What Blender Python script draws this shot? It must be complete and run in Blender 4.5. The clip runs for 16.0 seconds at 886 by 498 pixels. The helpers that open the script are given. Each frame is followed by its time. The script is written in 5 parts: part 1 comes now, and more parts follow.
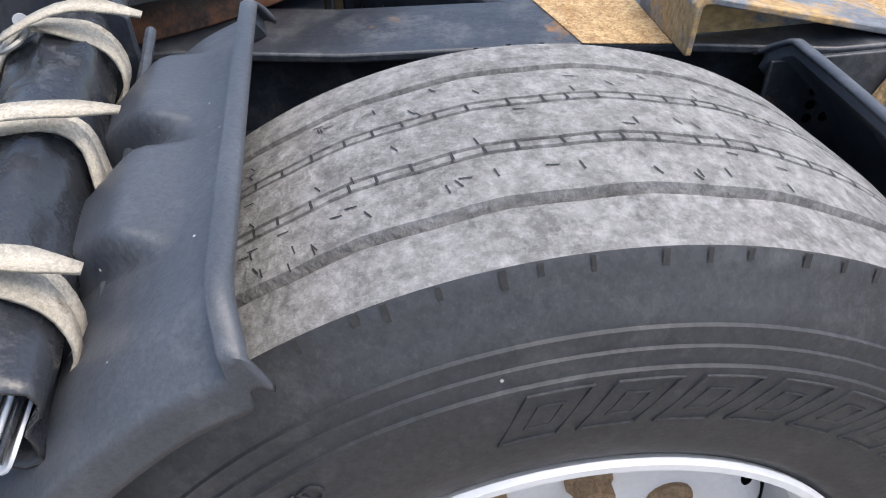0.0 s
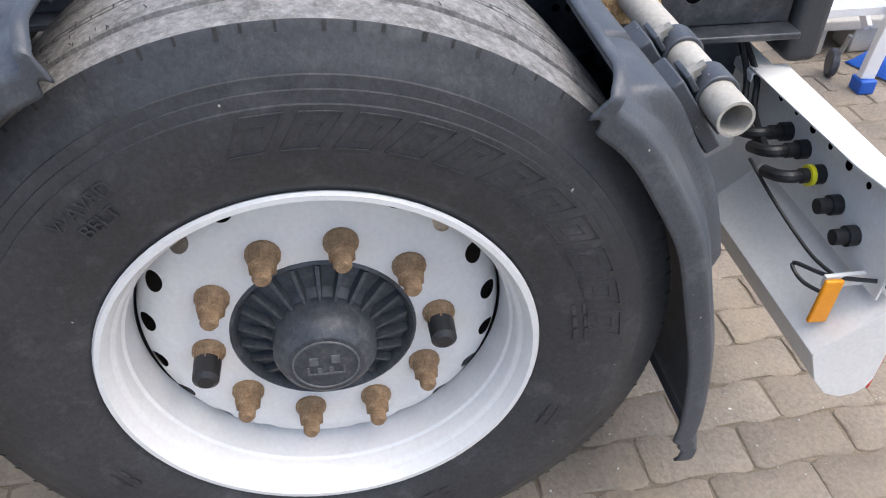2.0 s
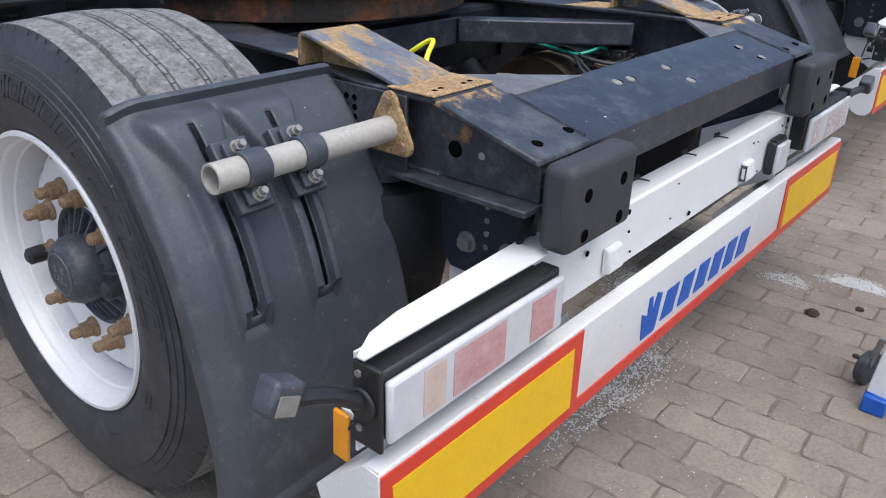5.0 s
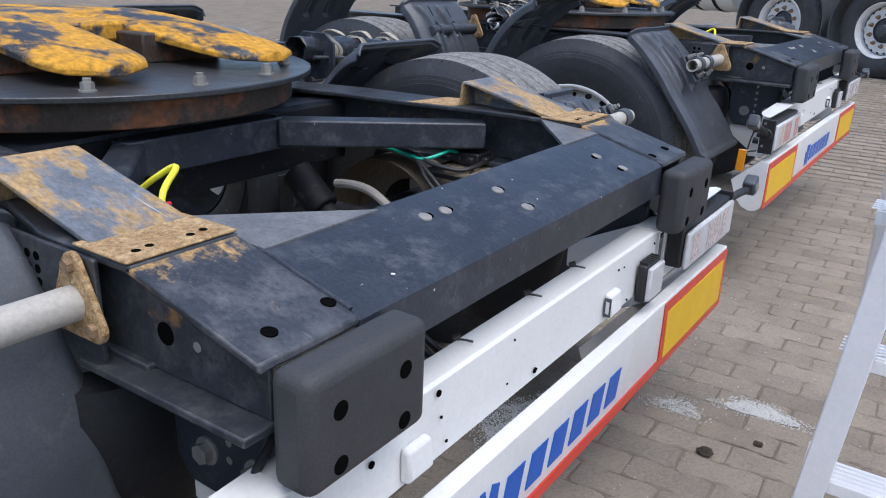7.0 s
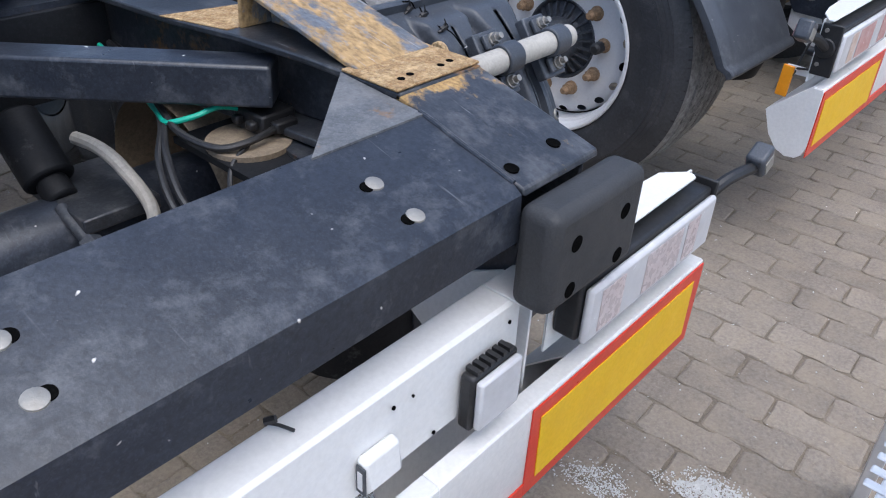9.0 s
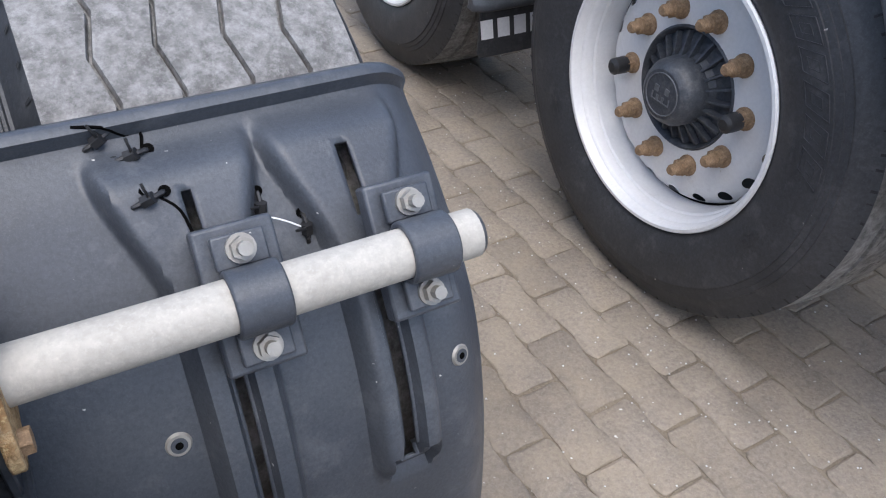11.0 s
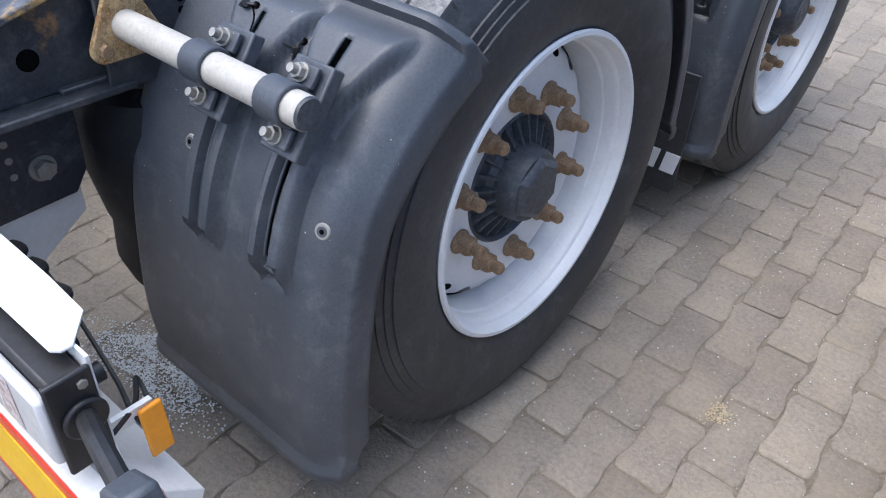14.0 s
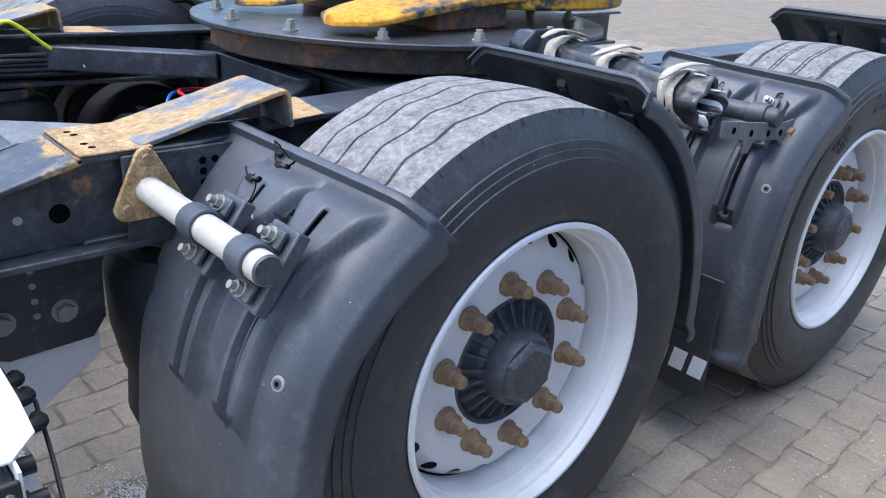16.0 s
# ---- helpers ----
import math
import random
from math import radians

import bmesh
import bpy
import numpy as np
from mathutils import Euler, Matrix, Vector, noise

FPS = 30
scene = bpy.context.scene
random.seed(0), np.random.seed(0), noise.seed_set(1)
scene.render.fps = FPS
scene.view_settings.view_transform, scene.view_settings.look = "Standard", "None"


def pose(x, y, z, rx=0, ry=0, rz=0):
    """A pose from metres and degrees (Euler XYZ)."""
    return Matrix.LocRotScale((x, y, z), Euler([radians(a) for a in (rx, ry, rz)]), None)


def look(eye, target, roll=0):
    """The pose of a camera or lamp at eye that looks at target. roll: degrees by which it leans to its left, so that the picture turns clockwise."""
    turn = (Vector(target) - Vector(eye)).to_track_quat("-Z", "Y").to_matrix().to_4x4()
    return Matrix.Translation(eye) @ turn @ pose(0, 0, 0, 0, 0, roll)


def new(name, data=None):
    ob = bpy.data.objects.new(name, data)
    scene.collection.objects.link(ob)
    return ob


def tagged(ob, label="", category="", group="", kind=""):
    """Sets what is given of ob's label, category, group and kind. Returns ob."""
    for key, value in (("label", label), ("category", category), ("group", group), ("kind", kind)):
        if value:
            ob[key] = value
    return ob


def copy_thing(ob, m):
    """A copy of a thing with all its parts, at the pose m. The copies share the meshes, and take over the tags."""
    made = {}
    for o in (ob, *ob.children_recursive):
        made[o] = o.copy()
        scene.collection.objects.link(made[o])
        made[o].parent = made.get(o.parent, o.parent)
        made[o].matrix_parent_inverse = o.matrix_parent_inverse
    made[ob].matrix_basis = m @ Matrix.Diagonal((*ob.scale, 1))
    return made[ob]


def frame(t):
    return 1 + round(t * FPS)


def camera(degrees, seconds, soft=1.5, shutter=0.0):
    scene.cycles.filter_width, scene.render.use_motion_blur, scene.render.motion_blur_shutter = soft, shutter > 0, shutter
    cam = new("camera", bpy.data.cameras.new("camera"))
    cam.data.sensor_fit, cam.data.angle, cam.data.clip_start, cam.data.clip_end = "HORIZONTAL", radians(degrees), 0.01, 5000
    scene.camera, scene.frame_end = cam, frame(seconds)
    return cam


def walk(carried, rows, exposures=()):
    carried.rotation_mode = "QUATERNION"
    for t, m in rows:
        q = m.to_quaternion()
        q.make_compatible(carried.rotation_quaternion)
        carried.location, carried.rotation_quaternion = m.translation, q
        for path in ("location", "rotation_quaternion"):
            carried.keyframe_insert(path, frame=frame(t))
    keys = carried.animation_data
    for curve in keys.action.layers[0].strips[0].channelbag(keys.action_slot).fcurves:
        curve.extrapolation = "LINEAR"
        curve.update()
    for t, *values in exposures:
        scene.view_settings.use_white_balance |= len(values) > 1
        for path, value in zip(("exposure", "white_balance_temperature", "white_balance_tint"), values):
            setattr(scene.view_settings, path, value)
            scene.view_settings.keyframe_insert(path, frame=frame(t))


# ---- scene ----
cam = camera(59.1, 16.0, soft=1.1)
PATH = [
    (0, (-1.515, 0.157, 1.321), (0.022, -0.037, 0.043), -1.9),
    (0.5, (-1.555, 0.185, 1.345), (-0.108, -0.322, 0.048), -1.3),
    (1, (-1.66, 0.233, 1.356), (-0.244, -0.358, 0.061), -1.3),
    (1.5, (-1.791, 0.135, 1.32), (-0.338, -0.362, 0.025), 0.4),
    (2, (-1.907, -0.04, 1.324), (-0.385, -0.276, 0.036), 0.6),
    (2.5, (-1.917, -0.297, 1.301), (-0.373, -0.366, 0.018), 1.2),
    (3, (-1.941, -0.589, 1.268), (-0.389, -0.439, 0.003), 2.1),
    (3.5, (-1.966, -0.896, 1.28), (-0.462, -0.459, 0.024), 2.4),
    (4, (-1.874, -1.188, 1.249), (-0.43, -0.441, 0.07), 2.6),
    (4.2, (-1.836, -1.298, 1.254), (-0.405, -0.401, 0.168), 2.3),
    (6.3, (-1.604, -1.553, 1.228), (-0.123, -0.382, 0.546), 2.8),
    (6.5, (-1.514, -1.508, 1.241), (0.032, -0.42, 0.567), 3.0),
    (7, (-1.258, -1.427, 1.262), (0.32, -0.385, 0.587), 2.4),
    (7.5, (-1.016, -1.362, 1.292), (0.56, -0.339, 0.581), 2.2),
    (8, (-0.785, -1.308, 1.315), (0.694, -0.303, 0.402), 2.7),
    (8.5, (-0.476, -1.322, 1.303), (0.88, -0.29, 0.241), 2.9),
    (9, (-0.156, -1.326, 1.311), (1.143, -0.246, 0.226), 3.0),
    (9.5, (0.143, -1.226, 1.299), (1.382, -0.104, 0.188), 3.6),
    (10, (0.399, -1.13, 1.285), (1.553, 0.018, 0.11), 3.9),
    (10.2, (0.511, -1.088, 1.263), (1.636, 0.06, 0.059), 4.2),
    (12.3, (1.235, -0.918, 1.298), (1.186, 0.55, -0.072), 2.9),
    (12.5, (1.302, -0.921, 1.282), (1.14, 0.536, -0.09), 2.7),
    (13, (1.475, -0.904, 1.296), (1.039, 0.499, -0.074), 2.5),
    (13.5, (1.67, -0.999, 1.285), (0.972, 0.315, -0.063), 2.6),
    (14, (1.803, -1.051, 1.272), (0.797, 0.197, 0.062), 2.9),
    (14.5, (1.892, -1.053, 1.26), (0.549, 0.075, 0.281), 2.7),
    (15, (1.955, -1.003, 1.24), (0.416, -0.01, 0.417), 2.9),
    (15.5, (1.984, -0.978, 1.244), (0.449, 0.03, 0.433), 2.6),
    (16, (1.985, -0.96, 1.265), (0.608, 0.279, 0.49), 3.1),
]
walk(cam, [(t, look(eye, target, roll)) for t, eye, target, roll in PATH],
     [(0, 1.15, 6500, 10), (2, 1.0, 6500, 10), (3, 0.75, 6450, 10), (4, 0.6, 6300, 10), (6.5, 0.55, 6000, 10), (9, 0.6, 5900, 10), (10.2, 0.84, 6100, 10),
      (12.5, 0.98, 6100, 10), (13.0, 1.13, 6100, 10), (13.5, 1.10, 6000, 10), (14.5, 1.2, 5800, 9), (16, 1.3, 5700, 9)])

# ---- light ----
world = bpy.data.worlds.new("sky")
scene.world = world
world.use_nodes = True
wn = world.node_tree.nodes
sky = wn.new("ShaderNodeTexSky")
sky.sky_type, sky.sun_disc = "NISHITA", False
sky.sun_elevation, sky.sun_rotation = radians(62), radians(205)
sky.air_density, sky.dust_density, sky.ozone_density = 1.0, 3.0, 1.2
wn["Background"].inputs["Strength"].default_value = 0.15
world.node_tree.links.new(sky.outputs[0], wn["Background"].inputs["Color"])
sun = new("sun", bpy.data.lights.new("sun", "SUN"))
sun.data.energy, sun.data.angle, sun.data.color = 1.4, radians(60), (1.0, 0.96, 0.91)
sun.matrix_world = look((-0.6, -1.0, 6.5), (0, 0, 0))
scene.view_settings.exposure = 0.9


# ---- materials ----
def shade(name, colour, second=None, scale=8.0, rough=0.5, metal=0.0, bump=0.1, fine=120.0, amount=0.5,
          rust=0.0, rust_scale=5.0, rust_colour=(0.36, 0.19, 0.07), dust=0.0, dust_tone=(0.15, 0.15, 0.15), spots=0.0, stretch=(1, 1, 1), random_tone=0.0, edge=None, placed=False,
          grain=0.55, scratch=0.0, scratch_tone=(0.30, 0.30, 0.31), gloss=0.5):
    """A worn surface: two tones in patches, fine grain, rust or bare patches, dust and pale spots."""
    m = bpy.data.materials.new(name)
    m.use_nodes = True
    n, l = m.node_tree.nodes, m.node_tree.links
    b = n["Principled BSDF"]
    co = n.new("ShaderNodeTexCoord")
    mp = n.new("ShaderNodeMapping")
    mp.inputs["Scale"].default_value = stretch
    if placed:
        l.new(n.new("ShaderNodeNewGeometry").outputs["Position"], mp.inputs["Vector"])
    else:
        l.new(co.outputs["Object"], mp.inputs["Vector"])

    def nz(s, detail=4.0, roughness=0.6):
        t = n.new("ShaderNodeTexNoise")
        t.inputs["Scale"].default_value, t.inputs["Detail"].default_value, t.inputs["Roughness"].default_value = s, detail, roughness
        l.new(mp.outputs[0], t.inputs["Vector"])
        return t.outputs["Fac"]

    def ramp(src, a, c):
        t = n.new("ShaderNodeMapRange")
        t.inputs["From Min"].default_value, t.inputs["From Max"].default_value = a, c
        l.new(src, t.inputs["Value"])
        return t.outputs["Result"]

    def mix(f, a, c):
        t = n.new("ShaderNodeMix")
        t.data_type = "RGBA"
        for sock, v in ((t.inputs[0], f), (t.inputs[6], a), (t.inputs[7], c)):
            if isinstance(v, bpy.types.NodeSocket):
                l.new(v, sock)
            elif isinstance(v, float):
                sock.default_value = v
            else:
                sock.default_value = (*v, 1)
        return t.outputs[2]

    second = second or tuple(min(1, c * 1.5 + 0.01) for c in colour)
    col = mix(ramp(nz(scale), 0.5 - amount / 2, 0.5 + amount / 2), colour, second)
    col = mix(ramp(nz(fine, 3), 0.35, 0.70), col, mix(grain, col, tuple(c * 0.45 for c in colour)))
    col = mix(ramp(nz(fine * 2.3, 2), 0.52, 0.80), col, mix(grain * 0.5, col, tuple(min(0.9, c * 1.7 + 0.01) for c in second)))
    rgh = None
    if dust:
        f = ramp(nz(scale * 2.3, 6, 0.75), 0.62 - dust * 0.4, 0.9)
        col = mix(f, col, dust_tone)
    if spots:
        f = ramp(nz(fine * 0.55, 1), 0.80 - spots * 0.1, 0.84 - spots * 0.1)
        col = mix(f, col, (0.6, 0.58, 0.54))
    if rust:
        src = nz(rust_scale, 8, 0.7)
        if edge:
            # rust creeping in from one edge along y
            sx = n.new("ShaderNodeSeparateXYZ")
            l.new(co.outputs["Object"], sx.inputs[0])
            er = ramp(sx.outputs["Y"], edge[0], edge[1])
            ad = n.new("ShaderNodeMath")
            ad.operation = "MULTIPLY_ADD"
            ad.inputs[1].default_value = edge[2]
            l.new(er, ad.inputs[0])
            l.new(src, ad.inputs[2])
            src = ad.outputs[0]
        f = ramp(src, 0.72 - rust * 0.45, 0.80 - rust * 0.45)
        rc = mix(ramp(nz(rust_scale * 9, 5), 0.3, 0.7), rust_colour, tuple(c * 0.4 for c in rust_colour))
        col = mix(f, col, rc)
        rgh = f
    if scratch:
        # fine pale scores in two directions, gathered in patches
        patch = ramp(nz(scale * 0.8, 3), 0.45, 0.65)
        for turn, along in ((0.35, (150, 5, 30)), (-0.9, (120, 7, 30))):
            m2 = n.new("ShaderNodeMapping")
            m2.inputs["Rotation"].default_value, m2.inputs["Scale"].default_value = (0, 0, turn), along
            l.new(co.outputs["Object"], m2.inputs["Vector"])
            t = n.new("ShaderNodeTexNoise")
            t.inputs["Scale"].default_value, t.inputs["Detail"].default_value = 1.0, 2.0
            l.new(m2.outputs[0], t.inputs["Vector"])
            k = n.new("ShaderNodeMath")
            k.operation = "MULTIPLY"
            l.new(ramp(t.outputs["Fac"], 0.73 - scratch * 0.12, 0.80 - scratch * 0.12), k.inputs[0])
            l.new(patch, k.inputs[1])
            col = mix(k.outputs[0], col, scratch_tone)
    if random_tone:
        # each piece has its own tone, loose or joined
        oi, gi = n.new("ShaderNodeObjectInfo"), n.new("ShaderNodeNewGeometry")
        ad = n.new("ShaderNodeMath")
        l.new(oi.outputs["Random"], ad.inputs[0])
        l.new(gi.outputs["Random Per Island"], ad.inputs[1])
        fr = n.new("ShaderNodeMath")
        fr.operation = "FRACT"
        l.new(ad.outputs[0], fr.inputs[0])
        hs = n.new("ShaderNodeHueSaturation")
        mr = n.new("ShaderNodeMapRange")
        mr.inputs["To Min"].default_value, mr.inputs["To Max"].default_value = 1 - random_tone, 1 + random_tone
        l.new(fr.outputs[0], mr.inputs["Value"])
        l.new(mr.outputs[0], hs.inputs["Value"])
        l.new(col, hs.inputs["Color"])
        col = hs.outputs[0]
    l.new(col, b.inputs["Base Color"])
    r = n.new("ShaderNodeMapRange")
    r.inputs["To Min"].default_value, r.inputs["To Max"].default_value = max(0.05, rough - 0.1), min(1, rough + 0.15)
    l.new(nz(scale * 3), r.inputs["Value"])
    if rgh is not None:
        t = n.new("ShaderNodeMath")
        t.operation = "MAXIMUM"
        t2 = n.new("ShaderNodeMath")
        t2.operation = "MULTIPLY"
        t2.inputs[1].default_value = 0.9
        l.new(rgh, t2.inputs[0])
        l.new(r.outputs[0], t.inputs[0])
        l.new(t2.outputs[0], t.inputs[1])
        l.new(t.outputs[0], b.inputs["Roughness"])
    else:
        l.new(r.outputs[0], b.inputs["Roughness"])
    b.inputs["Metallic"].default_value = metal
    b.inputs["Specular IOR Level"].default_value = gloss
    if bump:
        bp = n.new("ShaderNodeBump")
        bp.inputs["Strength"].default_value, bp.inputs["Distance"].default_value = bump, 0.004
        l.new(nz(fine, 4), bp.inputs["Height"])
        l.new(bp.outputs[0], b.inputs["Normal"])
    return m


BLACK = shade("black_paint", (0.016, 0.020, 0.029), (0.043, 0.050, 0.065), 7, 0.30, bump=0.12, dust=0.26, dust_tone=(0.15, 0.157, 0.17), spots=0.3, rust=0.06, rust_scale=14, scratch=0.12, scratch_tone=(0.16, 0.165, 0.17))
# deep black of rubber and bands; inside rims and frame, shade put into colour
BLACK_DARK = shade("deep_black_and_shade", (0.006, 0.007, 0.009), (0.013, 0.014, 0.016), 7, 0.6, bump=0.1, dust=0.06, gloss=0.3)
# near-black for discs and lines: the shade of holes and cracks, not sunk in
VOID = shade("hole_shade", (0.003, 0.003, 0.003), (0.004, 0.004, 0.004), 7, 0.95, bump=0.0, gloss=0.02)
BLACK_RUST = shade("black_paint_rusting", (0.020, 0.023, 0.029), (0.050, 0.055, 0.064), 8, 0.34, bump=0.12, dust=0.32, rust=0.27, rust_scale=7, scratch=0.15, scratch_tone=(0.16, 0.16, 0.165))
RAIL_END = shade("black_paint_rust_edge", (0.022, 0.025, 0.032), (0.055, 0.061, 0.073), 8, 0.36, bump=0.12, dust=0.38, dust_tone=(0.19, 0.19, 0.195), rust=0.16, rust_scale=20,
                 rust_colour=(0.50, 0.32, 0.13), edge=(-0.70, -0.60, 0.26), stretch=(1, 0.7, 1), scratch=0.3, scratch_tone=(0.2, 0.2, 0.205))
RUST = shade("rusted_plate", (0.31, 0.17, 0.065), (0.62, 0.44, 0.23), 40, 0.92, bump=1.0, fine=150, amount=0.4, grain=0.8, dust=0.2, dust_tone=(0.55, 0.45, 0.30))
RUST_WORN = shade("rusted_worn_plate", (0.075, 0.085, 0.10), (0.23, 0.245, 0.27), 12, 0.45, bump=0.4, fine=110, rust=0.63, rust_scale=10,
                  rust_colour=(0.52, 0.345, 0.16), stretch=(1.4, 0.7, 1), scratch=0.45, scratch_tone=(0.45, 0.46, 0.48))
WHITE = shade("white_paint", (0.74, 0.74, 0.72), (0.81, 0.81, 0.795), 5, 0.35, bump=0.03, grain=0.12, rust=0.02, rust_scale=40, rust_colour=(0.2, 0.19, 0.17))
WHITE_DIRTY = shade("white_paint_dirty", (0.74, 0.725, 0.69), (0.82, 0.81, 0.785), 7, 0.45, bump=0.05, grain=0.15, rust=0.06, rust_scale=30, rust_colour=(0.25, 0.23, 0.2))
RED = shade("red_film", (0.62, 0.035, 0.02), (0.7, 0.06, 0.03), 10, 0.3, bump=0.02, grain=0.15)
YELLOW = shade("yellow_film", (0.82, 0.48, 0.003), (0.88, 0.54, 0.006), 10, 0.42, bump=0.02, grain=0.15)
BLUE = shade("blue_film", (0.01, 0.09, 0.42), (0.015, 0.11, 0.5), 10, 0.35, bump=0.02, grain=0.15)
ORANGE = shade("orange_plastic", (0.85, 0.30, 0.01), (0.95, 0.36, 0.015), 20, 0.3, bump=0.03, grain=0.15)
FENDER = shade("fender_plastic", (0.044, 0.050, 0.061), (0.078, 0.086, 0.100), 6, 0.40, bump=0.12, fine=260, dust=0.22, dust_tone=(0.15, 0.157, 0.168), spots=0.1, rust=0.10, rust_scale=13, rust_colour=(0.22, 0.225, 0.235), scratch=0.0, grain=0.4)
RUBBER = shade("tyre_rubber", (0.026, 0.028, 0.032), (0.050, 0.052, 0.057), 7, 0.5, bump=0.12, dust=0.2, dust_tone=(0.11, 0.11, 0.112), spots=0.05, grain=0.5)
TREAD = shade("dusty_tread", (0.125, 0.121, 0.115), (0.235, 0.230, 0.222), 24, 0.9, bump=0.8, fine=95, amount=0.35, dust=0.42, dust_tone=(0.40, 0.395, 0.385), rust=0.17, rust_scale=26, rust_colour=(0.17, 0.150, 0.125), grain=0.6)
BUFFER = shade("buffer_rubber", (0.035, 0.036, 0.038), (0.052, 0.053, 0.056), 9, 0.6, bump=0.25, fine=300)
SILVER = shade("silver_rim", (0.68, 0.68, 0.68), (0.77, 0.77, 0.765), 6, 0.38, metal=0.05, bump=0.04, grain=0.12, dust=0.05, dust_tone=(0.45, 0.43, 0.40), rust=0.075, rust_scale=24)
HUB = shade("hub_black", (0.036, 0.041, 0.050), (0.068, 0.075, 0.088), 20, 0.45, bump=0.15, dust=0.3)
HUB_PALE = shade("hub_worn_edge", (0.10, 0.105, 0.115), (0.17, 0.175, 0.185), 40, 0.5, bump=0.1)
RUST_NUT = shade("rusty_nut", (0.20, 0.120, 0.062), (0.40, 0.275, 0.165), 60, 0.8, metal=0.1, bump=0.5, fine=250)
ZINC = shade("galvanised_steel", (0.39, 0.365, 0.318), (0.48, 0.455, 0.405), 10, 0.65, metal=0.05, bump=0.15, dust=0.1, dust_tone=(0.38, 0.35, 0.30), grain=0.3)
STEEL = shade("zinc_bolt", (0.25, 0.235, 0.21), (0.40, 0.385, 0.35), 60, 0.5, metal=0.5, bump=0.15, grain=0.15)
ALU = shade("aluminium", (0.76, 0.765, 0.77), (0.84, 0.845, 0.85), 8, 0.4, metal=0.1, bump=0.03, grain=0.1)
CABLE = shade("black_cable", (0.012, 0.012, 0.013), None, 30, 0.45, bump=0.02)
YELLOW_CABLE = shade("yellow_cable", (0.75, 0.65, 0.02), None, 30, 0.4, bump=0.02, grain=0.15)
GREEN_CABLE = shade("green_cable", (0.01, 0.3, 0.2), None, 30, 0.4, bump=0.02, grain=0.15)
RED_CABLE = shade("red_cable", (0.55, 0.02, 0.02), None, 30, 0.4, bump=0.02)
BLUE_CABLE = shade("blue_cable", (0.02, 0.12, 0.6), None, 30, 0.4, bump=0.02)
STRAP = shade("webbing_strap", (0.40, 0.345, 0.265), (0.58, 0.53, 0.44), 30, 0.88, bump=0.6, fine=350, rust=0.2, rust_scale=26, rust_colour=(0.26, 0.17, 0.09))
TARP = shade("black_tarp", (0.018, 0.020, 0.024), (0.036, 0.039, 0.046), 9, 0.24, bump=0.9, fine=28, dust=0.12, grain=0.3)
PAD = shade("worn_yellow_pad", (0.02, 0.022, 0.026), (0.045, 0.048, 0.055), 9, 0.45, bump=0.2, rust=0.62, rust_scale=8, rust_colour=(0.72, 0.36, 0.03), stretch=(1, 0.6, 1))
RING = shade("rusty_ring", (0.03, 0.02, 0.015), (0.07, 0.045, 0.03), 12, 0.55, bump=0.3, rust=0.55, rust_scale=5, rust_colour=(0.27, 0.11, 0.05), dust=0.2)
PLATE = shade("turntable_plate", (0.035, 0.038, 0.042), (0.09, 0.093, 0.10), 5, 0.32, metal=0.4, bump=0.08, dust=0.15)
LENS_CLEAR = shade("clear_lens", (0.55, 0.55, 0.56), (0.68, 0.68, 0.69), 30, 0.2, bump=0.05, grain=0.15)
LENS_RED = shade("red_lens", (0.52, 0.25, 0.235), (0.60, 0.40, 0.385), 25, 0.2, bump=0.05, grain=0.2)
LENS_FADED = shade("faded_lens", (0.53, 0.44, 0.43), (0.60, 0.53, 0.52), 25, 0.25, bump=0.05, grain=0.2)
LENS_AMBER = shade("amber_lens", (0.58, 0.42, 0.34), (0.66, 0.55, 0.48), 25, 0.2, bump=0.05, grain=0.15)
PAVER = shade("paver_concrete", (0.200, 0.168, 0.135), (0.303, 0.260, 0.211), 3, 0.9, bump=1.0, fine=95, amount=0.5, dust=0.5, dust_tone=(0.325, 0.268, 0.193), spots=0.2, random_tone=0.12, placed=True, grain=0.45)
JOINT = shade("joint_sand", (0.140, 0.114, 0.086), (0.260, 0.215, 0.160), 2.5, 0.95, bump=1.0, fine=170, spots=0.3, grain=0.6, dust=0.45, dust_tone=(0.28, 0.23, 0.165))
GUSSET = shade("dusty_gusset_paint", (0.075, 0.079, 0.086), (0.19, 0.195, 0.20), 7, 0.5, bump=0.12, dust=0.4, dust_tone=(0.24, 0.235, 0.225), rust=0.24, rust_scale=9)
GRAIN = shade("white_granules", (0.6, 0.6, 0.58), (0.75, 0.75, 0.73), 60, 0.8, bump=0.2)
SACK = shade("plastic_sack_white", (0.7, 0.72, 0.75), (0.8, 0.8, 0.82), 8, 0.35, bump=0.2, grain=0.15)
SACK_BLUE = shade("plastic_sack_blue", (0.02, 0.10, 0.48), (0.04, 0.16, 0.6), 8, 0.3, bump=0.2, grain=0.15)
BRASS = shade("brown_plate", (0.20, 0.155, 0.105), (0.30, 0.24, 0.17), 12, 0.6, bump=0.1)
CLAY = shade("dark_soil", (0.03, 0.022, 0.015), (0.06, 0.045, 0.03), 40, 0.95, bump=0.6)
# dark tone for the shade in tread cuts that are only laid on
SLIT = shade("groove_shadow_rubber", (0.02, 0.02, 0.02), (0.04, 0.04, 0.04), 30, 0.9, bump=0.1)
SAND = shade("sand_stain", (0.52, 0.42, 0.27), (0.6, 0.5, 0.34), 40, 0.95, bump=0.5)


